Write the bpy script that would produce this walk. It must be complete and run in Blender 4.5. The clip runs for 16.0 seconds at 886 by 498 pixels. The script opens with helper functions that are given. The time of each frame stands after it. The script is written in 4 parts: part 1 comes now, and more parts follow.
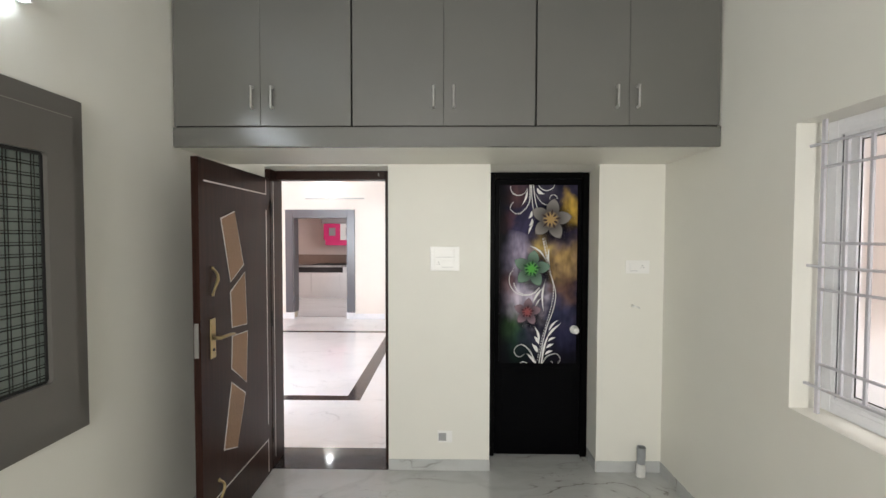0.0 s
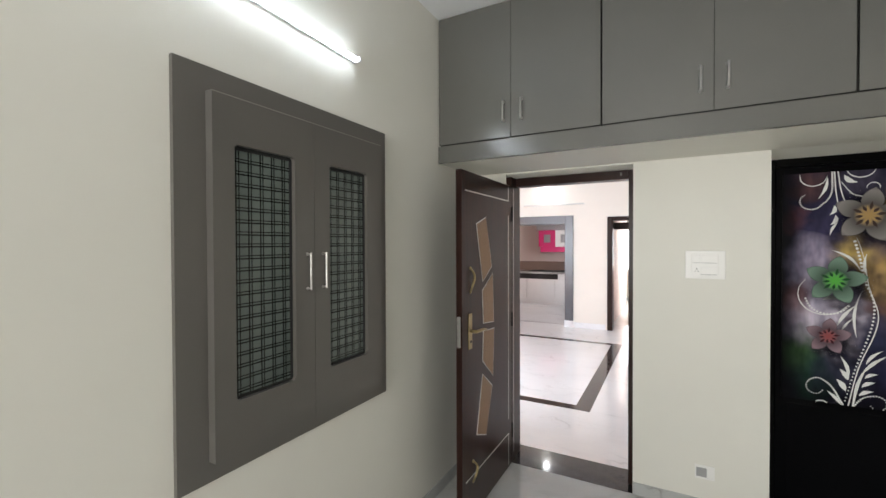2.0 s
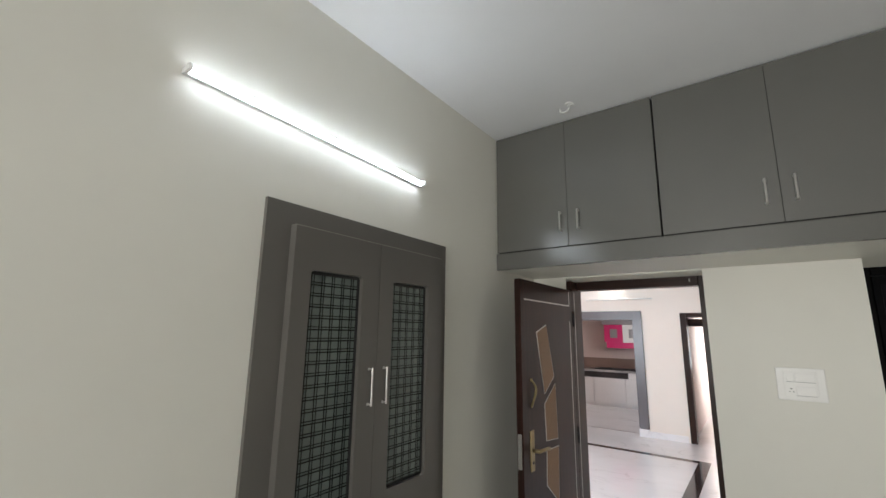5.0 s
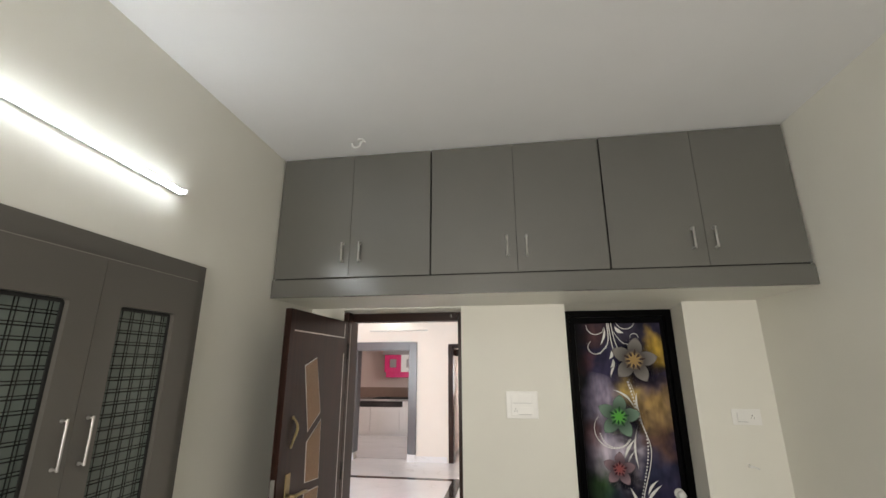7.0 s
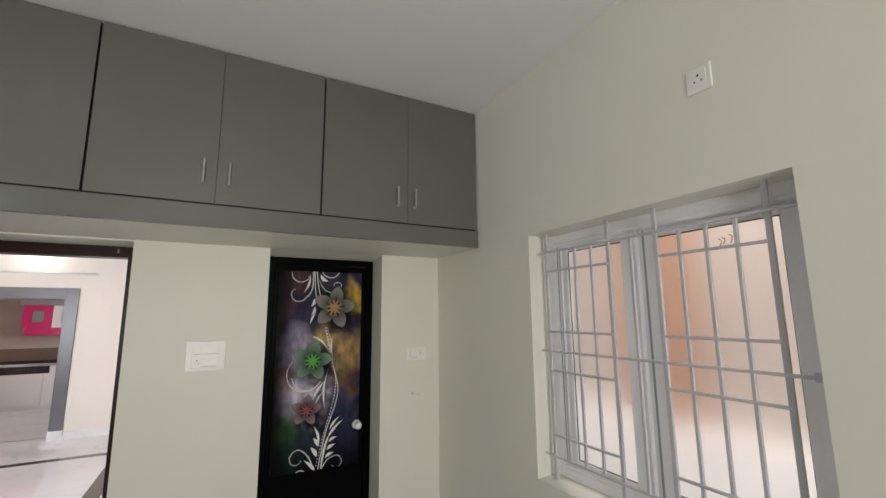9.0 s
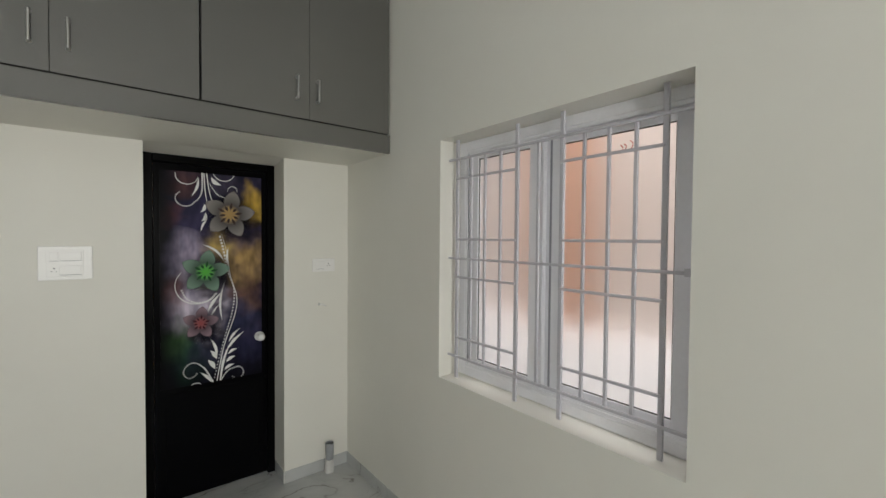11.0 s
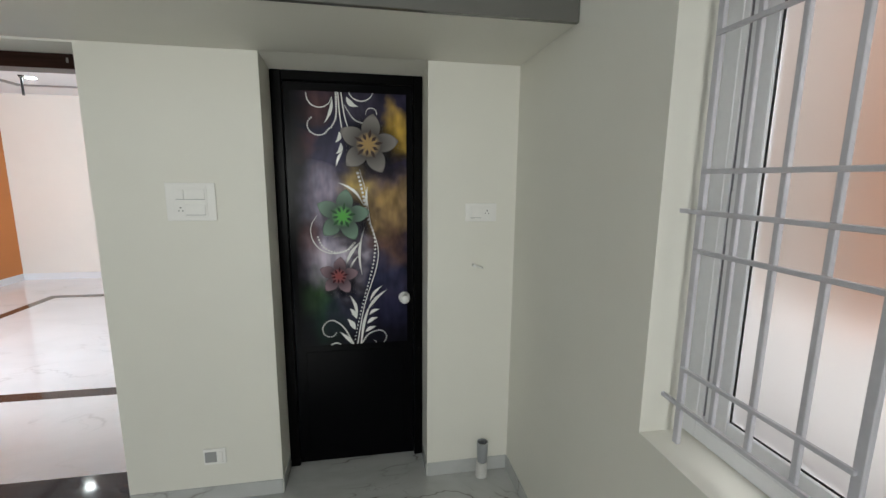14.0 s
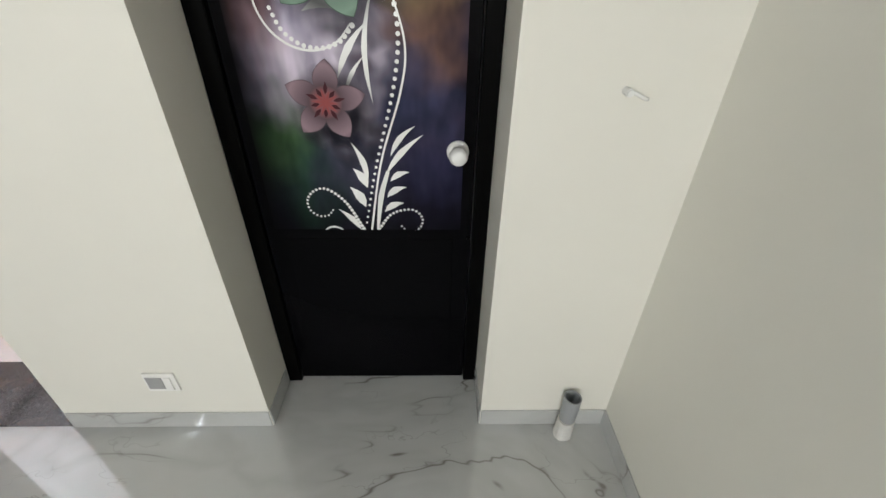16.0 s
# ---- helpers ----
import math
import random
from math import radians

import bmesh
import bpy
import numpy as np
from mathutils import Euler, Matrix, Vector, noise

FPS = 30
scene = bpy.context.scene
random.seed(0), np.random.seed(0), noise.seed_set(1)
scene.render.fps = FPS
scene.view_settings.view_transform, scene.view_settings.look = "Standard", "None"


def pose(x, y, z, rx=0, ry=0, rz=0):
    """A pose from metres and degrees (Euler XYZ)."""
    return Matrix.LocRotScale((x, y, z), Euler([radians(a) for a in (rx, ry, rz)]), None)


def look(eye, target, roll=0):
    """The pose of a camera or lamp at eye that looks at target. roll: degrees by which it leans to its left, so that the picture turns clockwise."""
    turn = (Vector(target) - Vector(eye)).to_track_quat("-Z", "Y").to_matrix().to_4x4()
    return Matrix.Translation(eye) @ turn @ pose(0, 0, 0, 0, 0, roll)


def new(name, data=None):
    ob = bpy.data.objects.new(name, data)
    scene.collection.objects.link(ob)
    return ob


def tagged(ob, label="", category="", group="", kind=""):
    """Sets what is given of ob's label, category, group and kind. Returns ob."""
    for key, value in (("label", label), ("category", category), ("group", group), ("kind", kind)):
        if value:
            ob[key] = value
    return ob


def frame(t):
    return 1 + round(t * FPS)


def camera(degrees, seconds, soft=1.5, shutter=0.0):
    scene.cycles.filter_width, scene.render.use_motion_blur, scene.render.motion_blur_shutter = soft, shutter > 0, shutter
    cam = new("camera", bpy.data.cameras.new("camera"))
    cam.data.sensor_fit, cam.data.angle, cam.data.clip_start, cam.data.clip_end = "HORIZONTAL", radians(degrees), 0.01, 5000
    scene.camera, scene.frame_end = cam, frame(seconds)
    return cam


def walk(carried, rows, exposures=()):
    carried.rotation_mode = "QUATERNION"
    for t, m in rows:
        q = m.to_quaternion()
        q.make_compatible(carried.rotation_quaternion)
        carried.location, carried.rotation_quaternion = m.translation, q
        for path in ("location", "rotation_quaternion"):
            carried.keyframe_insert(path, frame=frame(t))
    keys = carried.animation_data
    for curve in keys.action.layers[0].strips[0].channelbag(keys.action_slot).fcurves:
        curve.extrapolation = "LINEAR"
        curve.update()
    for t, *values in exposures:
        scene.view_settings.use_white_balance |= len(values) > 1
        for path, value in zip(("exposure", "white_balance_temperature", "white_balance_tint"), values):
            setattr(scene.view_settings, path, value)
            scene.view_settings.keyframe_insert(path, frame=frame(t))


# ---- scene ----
cam = camera(93.3, 16.0)
PATH = [
    (0, (0.021, 0.038, 1.62), (-0.008, 2.036, 1.556), 0.1),
    (0.5, (0.006, 0.028, 1.605), (-0.196, 2.018, 1.589), 0.0),
    (1, (-0.059, 0.013, 1.598), (-0.475, 1.969, 1.586), -0.1),
    (1.5, (-0.118, 0.003, 1.598), (-0.814, 1.878, 1.578), -0.1),
    (2, (-0.184, -0.013, 1.593), (-1.141, 1.743, 1.567), -0.2),
    (2.5, (-0.244, -0.034, 1.586), (-1.395, 1.601, 1.553), -0.2),
    (3, (-0.264, -0.049, 1.589), (-1.526, 1.502, 1.562), -0.1),
    (3.2, (-0.256, -0.049, 1.588), (-1.550, 1.476, 1.574), -0.1),
    (5.3, (-0.153, -0.058, 1.718), (-1.255, 1.546, 2.174), 0.0),
    (5.5, (-0.149, -0.057, 1.72), (-1.178, 1.587, 2.205), -0.1),
    (6, (-0.122, -0.041, 1.723), (-0.956, 1.702, 2.24), -0.1),
    (6.5, (-0.112, -0.023, 1.726), (-0.684, 1.821, 2.251), -0.1),
    (7, (-0.087, -0.006, 1.722), (-0.372, 1.903, 2.248), -0.1),
    (7.5, (-0.066, 0.022, 1.713), (-0.039, 1.952, 2.236), -0.2),
    (8, (-0.045, 0.036, 1.723), (0.306, 1.945, 2.205), -0.3),
    (8.5, (-0.004, 0.064, 1.712), (0.665, 1.902, 2.127), -0.5),
    (9, (0.045, 0.1, 1.681), (0.97, 1.846, 1.992), -0.5),
    (9.5, (0.097, 0.13, 1.653), (1.202, 1.788, 1.826), -0.2),
    (10, (0.12, 0.156, 1.623), (1.342, 1.738, 1.666), -0.0),
    (10.2, (0.130, 0.158, 1.614), (1.380, 1.720, 1.613), 0.0),
    (12.3, (0.308, 0.130, 1.592), (1.464, 1.760, 1.494), 0.1),
    (12.5, (0.351, 0.16, 1.593), (1.442, 1.833, 1.49), 0.1),
    (13, (0.458, 0.359, 1.57), (1.335, 2.152, 1.455), 0.2),
    (13.5, (0.58, 0.611, 1.587), (1.182, 2.509, 1.396), 0.4),
    (14, (0.754, 0.881, 1.57), (1.097, 2.823, 1.241), 0.5),
    (14.5, (0.825, 1.158, 1.482), (0.986, 3.08, 0.952), 0.3),
    (15, (0.841, 1.489, 1.408), (0.903, 3.337, 0.645), 0.1),
    (15.5, (0.853, 1.812, 1.391), (0.904, 3.55, 0.405), 0.6),
    (16, (0.865, 1.981, 1.352), (0.91, 3.642, 0.238), 1.0),
]
walk(cam, [(t, look(eye, target, roll)) for t, eye, target, roll in PATH], exposures=[(0.0, 0.92, 6470, 10), (1.5, 0.97, 6390, 10), (2.5, 0.48, 6390, 10), (3.0, 0.37, 6390, 10), (5.5, 0.38, 6390, 10), (6.5, 0.51, 6690, 11), (7.5, 0.6, 6940, 11), (9.0, 0.41, 6590, 10), (10.0, 0.36, 6390, 9), (12.5, 0.36, 6360, 9), (13.5, 0.31, 6290, 8), (14.5, 0.55, 6140, 5), (15.0, 0.68, 6120, 5), (16.0, 1.1, 6300, 10)])
SKY, SUN, TUBE_E, LAMP_E = 0.10, 3.2, 21.0, 60.0
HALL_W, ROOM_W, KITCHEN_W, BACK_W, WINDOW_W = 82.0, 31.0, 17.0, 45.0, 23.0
WALL = (0.775, 0.76, 0.69)

# ---------------- light ----------------
world = bpy.data.worlds.new("sky")
scene.world = world
world.use_nodes = True
wn = world.node_tree
sky = wn.nodes.new("ShaderNodeTexSky")
sky.sky_type = "NISHITA"
sky.sun_disc = False
sky.sun_elevation, sky.sun_rotation = radians(69), radians(-120)
wn.nodes["Background"].inputs["Strength"].default_value = SKY
wn.links.new(sky.outputs[0], wn.nodes["Background"].inputs["Color"])
sun = new("sun", bpy.data.lights.new("sun", "SUN"))
sun.data.energy, sun.data.angle, sun.data.color = SUN, radians(0.6), (1.0, 0.96, 0.92)
sun.matrix_basis = look((-2.0, -1.0, 13.0), (2.6, 1.6, 0.0))


def added_lamp(name, where, target, w, h, watts, colour, spread=180):
    """An area lamp added to stand in for daylight."""
    lamp = new(name, bpy.data.lights.new(name, "AREA"))
    lamp.data.shape, lamp.data.size, lamp.data.size_y = "RECTANGLE", w, h
    lamp.data.energy, lamp.data.color = watts, colour
    lamp.data.spread = radians(spread)
    lamp.matrix_basis = look(where, target)
    return lamp


# Unseen fill lamp that brightens the hall from an assumed opening.
added_lamp("hall_fill", (-3.1, 3.05, 1.5), (-3.1, 8.0, 1.5), 1.5, 1.15, HALL_W, (0.84, 0.92, 1.0))
# Fill lamp added behind the camera; no window is known there.
added_lamp("room_fill", (-0.35, -3.02, 1.5), (0.15, 2.0, 1.75), 0.98, 1.15, ROOM_W, (1.0, 0.98, 0.93), 120)
# Lamp added over the outside gap, in place of sky light on the sill.
added_lamp("window_daylight", (2.18, 1.23, 3.1), (1.50, 1.23, 1.1), 2.2, 0.9, WINDOW_W, (1.0, 0.96, 0.93))
# Fill lamp added in front of the solid kitchen partition.
added_lamp("kitchen_fill", (-1.32, 9.7, 1.6), (-3.0, 9.9, 1.3), 1.0, 1.0, KITCHEN_W, (1.0, 0.92, 0.9), 100)
# Added to brighten the far room; its side wall has no opening.
added_lamp("back_room_fill", (1.14, 11.0, 1.5), (-1.0, 11.0, 1.2), 1.2, 1.2, BACK_W, (1.0, 0.97, 0.95), 80)

# ---------------- materials ----------------


def nodes_of(name):
    m = bpy.data.materials.new(name)
    m.use_nodes = True
    t = m.node_tree
    return m, t, t.nodes["Principled BSDF"]


def node(t, kind, **values):
    n = t.nodes.new(kind)
    for key, value in values.items():
        n.inputs[key.replace("_", " ")].default_value = value
    return n


def coords(t, scale=(1, 1, 1), turn=0.0):
    g = t.nodes.new("ShaderNodeNewGeometry")
    m = t.nodes.new("ShaderNodeMapping")
    m.inputs["Scale"].default_value = scale
    m.inputs["Rotation"].default_value = (0, 0, turn)
    t.links.new(g.outputs["Position"], m.inputs["Vector"])
    return m.outputs[0]


def noise_fac(t, where, scale, detail=4.0, rough=0.55, distortion=0.0):
    n = node(t, "ShaderNodeTexNoise", Scale=scale, Detail=detail, Roughness=rough, Distortion=distortion)
    t.links.new(where, n.inputs["Vector"])
    return n.outputs[0]


def ramp(t, fac, *stops):
    r = t.nodes.new("ShaderNodeValToRGB")
    e = r.color_ramp.elements
    while len(e) < len(stops):
        e.new(0.5)
    for el, (at, c) in zip(e, stops):
        el.position = at
        el.color = (*c, 1) if len(c) == 3 else c
    t.links.new(fac, r.inputs[0])
    return r.outputs[0]


def mixed(t, fac, a, b, mode="MIX"):
    m = t.nodes.new("ShaderNodeMix")
    m.data_type, m.blend_type = "RGBA", mode
    for sock, v in ((m.inputs[0], fac), (m.inputs[6], a), (m.inputs[7], b)):
        if isinstance(v, (int, float)):
            sock.default_value = v
        elif isinstance(v, tuple):
            sock.default_value = (*v, 1)
        else:
            t.links.new(v, sock)
    return m.outputs[2]


def calc(t, op, a, b=0.0):
    m = t.nodes.new("ShaderNodeMath")
    m.operation = op
    for sock, v in ((m.inputs[0], a), (m.inputs[1], b)):
        if isinstance(v, (int, float)):
            sock.default_value = v
        else:
            t.links.new(v, sock)
    return m.outputs[0]


def bumped(t, bsdf, height, strength, distance=0.002):
    b = node(t, "ShaderNodeBump", Strength=strength, Distance=distance)
    t.links.new(height, b.inputs["Height"])
    t.links.new(b.outputs[0], bsdf.inputs["Normal"])


def plain(name, colour, rough=0.5, metal=0.0, vary=0.06, grain=60.0, bump=0.05, coat=0.0, stretch=(1, 1, 1), gloss=0.5):
    """A surface of one colour with fine grain and broad unevenness."""
    m, t, b = nodes_of(name)
    p = coords(t, stretch)
    fine, broad = noise_fac(t, p, grain), noise_fac(t, p, 1.7, 3.0)
    lo = tuple(c * (1 - vary) for c in colour)
    hi = tuple(min(1, c * (1 + vary)) for c in colour)
    c = mixed(t, 0.35, ramp(t, broad, (0.3, lo), (0.7, hi)), ramp(t, fine, (0.3, lo), (0.7, hi)))
    t.links.new(c, b.inputs["Base Color"])
    r = t.nodes.new("ShaderNodeMapRange")
    r.inputs["To Min"].default_value, r.inputs["To Max"].default_value = rough * 0.85, min(1, rough * 1.15)
    t.links.new(broad, r.inputs[0])
    t.links.new(r.outputs[0], b.inputs["Roughness"])
    b.inputs["Metallic"].default_value = metal
    b.inputs["Coat Weight"].default_value = coat
    b.inputs["Specular IOR Level"].default_value = gloss
    if bump:
        bumped(t, b, fine, bump)
    return m


def wall_paint(name, colour, rough=0.55):
    """Rolled emulsion on plaster: faint trowel waves and roller grain."""
    m, t, b = nodes_of(name)
    p = coords(t)
    broad, fine, smudge = noise_fac(t, p, 0.9, 2.0), noise_fac(t, p, 140.0, 2.0), noise_fac(t, p, 6.0, 5.0)
    lo, hi = tuple(c * 0.965 for c in colour), tuple(min(1, c * 1.02) for c in colour)
    c = mixed(t, 0.3, ramp(t, broad, (0.3, lo), (0.7, hi)), ramp(t, smudge, (0.25, lo), (0.7, hi)))
    t.links.new(c, b.inputs["Base Color"])
    b.inputs["Roughness"].default_value = rough
    bumped(t, b, calc(t, "ADD", calc(t, "MULTIPLY", fine, 0.25), smudge), 0.12, 0.004)
    return m


def marble(name, base, vein, rough=0.1, width=0.012, amount=0.5, turn=0.5, scale=1.0, polish=0.5):
    """Polished vitrified tile with cloudy grey veins of two sizes."""
    m, t, b = nodes_of(name)
    p = coords(t, (scale, scale * 1.9, scale), turn)
    cloud = noise_fac(t, p, 1.3, 5.0, 0.6)
    big = calc(t, "ABSOLUTE", calc(t, "SUBTRACT", noise_fac(t, p, 1.15, 4.0, 0.55, 0.5), 0.5))
    small = calc(t, "ABSOLUTE", calc(t, "SUBTRACT", noise_fac(t, p, 2.3, 4.0, 0.55, 0.4), 0.5))
    where = ramp(t, noise_fac(t, p, 1.6, 2.0), (0.5, (0, 0, 0)), (0.62, (1, 1, 1)))
    v1 = calc(t, "MULTIPLY", ramp(t, big, (0.0, (1, 1, 1)), (width, (0, 0, 0))), where)
    soft = calc(t, "MULTIPLY", ramp(t, big, (0.0, (1, 1, 1)), (width * 8, (0, 0, 0))), 0.16)
    v2 = calc(t, "MULTIPLY", ramp(t, small, (0.0, (0.5, 0.5, 0.5)), (width * 0.6, (0, 0, 0))), where)
    fac = calc(t, "MULTIPLY", calc(t, "MINIMUM", calc(t, "ADD", calc(t, "ADD", v1, v2), soft), 1.0), amount)
    ground_c = ramp(t, cloud, (0.3, tuple(c * 0.93 for c in base)), (0.7, base))
    t.links.new(mixed(t, fac, ground_c, vein), b.inputs["Base Color"])
    b.inputs["Roughness"].default_value = rough
    b.inputs["Specular IOR Level"].default_value = polish
    return m


def granite(name, base, fleck, rough=0.08):
    m, t, b = nodes_of(name)
    p = coords(t)
    f = ramp(t, noise_fac(t, p, 220.0, 3.0, 0.7), (0.52, base), (0.72, fleck))
    streak = ramp(t, noise_fac(t, coords(t, (1, 1.6, 1), 0.7), 2.6, 4.0, 0.6, 0.8), (0.45, (0.7, 0.7, 0.7)), (0.75, (1.5, 1.5, 1.5)))
    t.links.new(mixed(t, 1.0, f, streak, "MULTIPLY"), b.inputs["Base Color"])
    b.inputs["Roughness"].default_value = rough
    return m


def wood(name, dark, light, rough=0.35, axis="z", scale=1.0):
    """Stained veneer, grain along one axis."""
    m, t, b = nodes_of(name)
    s = {"x": (1.2, 22, 22), "y": (22, 1.2, 22), "z": (22, 22, 1.2)}[axis]
    p = coords(t, tuple(v * scale for v in s))
    g = noise_fac(t, p, 2.0, 8.0, 0.65, 0.6)
    t.links.new(ramp(t, g, (0.3, dark), (0.72, light)), b.inputs["Base Color"])
    b.inputs["Roughness"].default_value = rough
    b.inputs["Specular IOR Level"].default_value = 0.16
    bumped(t, b, g, 0.12, 0.001)
    return m


def glowing(name, colour, strength):
    m, t, b = nodes_of(name)
    b.inputs["Base Color"].default_value = (0.9, 0.9, 0.9, 1)
    b.inputs["Emission Color"].default_value = (*colour, 1)
    b.inputs["Emission Strength"].default_value = strength
    return m


def glass(name, colour, rough, ior=1.45):
    m, t, b = nodes_of(name)
    p = coords(t)
    c = ramp(t, noise_fac(t, p, 3.0, 3.0), (0.3, tuple(v * 0.95 for v in colour)), (0.7, colour))
    t.links.new(c, b.inputs["Base Color"])
    b.inputs["Transmission Weight"].default_value = 1.0
    b.inputs["Roughness"].default_value = rough
    b.inputs["IOR"].default_value = ior
    return m


def woven(name, dark, light):
    """Diagonal basket weave of a cane inlay."""
    m, t, b = nodes_of(name)
    p = coords(t, (1, 1, 1))
    mp = t.nodes.new("ShaderNodeMapping")
    mp.inputs["Rotation"].default_value = (radians(45), 0, 0)
    t.links.new(p, mp.inputs["Vector"])
    ch = node(t, "ShaderNodeTexChecker", Scale=170.0)
    t.links.new(mp.outputs[0], ch.inputs["Vector"])
    c = mixed(t, ch.outputs["Fac"], dark, light)
    t.links.new(mixed(t, noise_fac(t, p, 30.0), c, tuple(v * 0.7 for v in light)), b.inputs["Base Color"])
    b.inputs["Roughness"].default_value = 0.5
    bumped(t, b, ch.outputs["Fac"], 0.3, 0.001)
    return m


def print_ground(name, cx):
    """Soft, out-of-focus colours of the printed door panel."""
    m, t, b = nodes_of(name)
    g = t.nodes.new("ShaderNodeNewGeometry")
    p = g.outputs["Position"]
    warp = node(t, "ShaderNodeTexNoise", Scale=8.0, Detail=2.0)
    t.links.new(p, warp.inputs["Vector"])
    jig = t.nodes.new("ShaderNodeVectorMath")
    jig.operation = "MULTIPLY_ADD"
    t.links.new(warp.outputs["Color"], jig.inputs[0])
    jig.inputs[1].default_value, jig.inputs[2].default_value = (0.26, 0, 0.26), (-0.13, 0, -0.13)
    pos = t.nodes.new("ShaderNodeVectorMath")
    t.links.new(p, pos.inputs[0])
    t.links.new(jig.outputs[0], pos.inputs[1])
    col = ramp(t, noise_fac(t, coords(t), 7.0, 2.0), (0.35, (0.008, 0.008, 0.02)), (0.7, (0.04, 0.036, 0.07)))
    blobs = (
        (0.23, 1.79, 0.11, (0.80, 0.52, 0.08)), (0.03, 1.56, 0.11, (0.85, 0.60, 0.16)), (0.21, 1.42, 0.15, (0.55, 0.36, 0.13)),
        (0.17, 1.60, 0.12, (0.08, 0.06, 0.11)), (-0.16, 1.93, 0.11, (0.10, 0.05, 0.05)), (-0.22, 1.68, 0.07, (0.30, 0.09, 0.06)),
        (-0.10, 1.66, 0.15, (0.05, 0.045, 0.10)), (-0.13, 1.47, 0.13, (0.55, 0.48, 0.62)), (-0.07, 1.28, 0.15, (0.66, 0.60, 0.74)),
        (0.19, 1.22, 0.12, (0.20, 0.11, 0.08)), (-0.23, 1.24, 0.10, (0.26, 0.10, 0.08)), (-0.10, 1.12, 0.16, (0.78, 0.70, 0.80)),
        (-0.23, 0.96, 0.12, (0.07, 0.16, 0.05)), (-0.12, 0.82, 0.13, (0.02, 0.06, 0.035)), (0.16, 1.08, 0.11, (0.05, 0.055, 0.11)),
        (0.0, 0.86, 0.12, (0.05, 0.05, 0.09)), (0.05, 1.93, 0.09, (0.09, 0.08, 0.12)), (0.22, 0.86, 0.1, (0.03, 0.03, 0.07)),
        (0.235, 1.700, 0.05, (0.02, 0.018, 0.02)), (0.190, 1.590, 0.05, (0.02, 0.018, 0.02)), (0.085, 1.335, 0.05, (0.015, 0.016, 0.02)),
        (0.020, 1.225, 0.05, (0.02, 0.02, 0.03)), (0.040, 1.020, 0.045, (0.02, 0.02, 0.03)), (-0.015, 0.945, 0.045, (0.02, 0.02, 0.03)), (-0.13, 0.955, 0.04, (0.02, 0.025, 0.03)),
    )
    for dx, z, r, c in blobs:
        d = t.nodes.new("ShaderNodeVectorMath")
        d.operation = "DISTANCE"
        t.links.new(pos.outputs[0], d.inputs[0])
        d.inputs[1].default_value = (cx + dx, 3.056, z)
        f = ramp(t, calc(t, "DIVIDE", d.outputs["Value"], r * 1.3), (0.0, (0.95, 0.95, 0.95)), (0.5, (0.55, 0.55, 0.55)), (1.0, (0, 0, 0)))
        col = mixed(t, f, col, c)
    streak = noise_fac(t, coords(t, (1.0, 1.0, 0.4)), 17.0, 2.0)
    col = mixed(t, 1.0, col, ramp(t, streak, (0.32, (0.5, 0.5, 0.55)), (0.68, (1.1, 1.08, 1.1))), "MULTIPLY")
    edge = t.nodes.new("ShaderNodeSeparateXYZ")
    t.links.new(p, edge.inputs[0])
    fade = ramp(t, calc(t, "MULTIPLY", calc(t, "SUBTRACT", edge.outputs[0], cx - 0.28), 8.0), (0.0, (0.02, 0.02, 0.03)), (0.35, (0.25, 0.25, 0.28)), (1.0, (1, 1, 1)))
    low = ramp(t, calc(t, "MULTIPLY", calc(t, "SUBTRACT", edge.outputs[2], 0.69), 4.0), (0.0, (0.25, 0.25, 0.25)), (1.0, (1, 1, 1)))
    col = mixed(t, 1.0, mixed(t, 1.0, col, fade, "MULTIPLY"), low, "MULTIPLY")
    t.links.new(col, b.inputs["Base Color"])
    b.inputs["Roughness"].default_value = 0.3
    b.inputs["Specular IOR Level"].default_value = 0.07
    return m


def petal_ink(name, heart, rim, reach):
    """Printed petal: colour runs from the heart of the flower to its rim."""
    m, t, b = nodes_of(name)
    tc = t.nodes.new("ShaderNodeTexCoord")
    ln = t.nodes.new("ShaderNodeVectorMath")
    ln.operation = "LENGTH"
    t.links.new(tc.outputs["Object"], ln.inputs[0])
    mid = tuple((a * 0.75 + c * 0.25) for a, c in zip(heart, rim))
    c = ramp(t, calc(t, "DIVIDE", ln.outputs["Value"], reach), (0.0, heart), (0.24, mid), (0.42, tuple(v * 0.42 for v in rim)), (0.62, tuple(v * 0.9 for v in rim)), (0.88, tuple(v * 1.45 for v in rim)), (1.0, tuple(v * 0.9 for v in rim)))
    t.links.new(mixed(t, calc(t, "MULTIPLY", noise_fac(t, tc.outputs["Object"], 40.0, 3.0), 0.4), c, tuple(v * 0.82 for v in rim)), b.inputs["Base Color"])
    b.inputs["Roughness"].default_value = 0.3
    b.inputs["Specular IOR Level"].default_value = 0.07
    return m


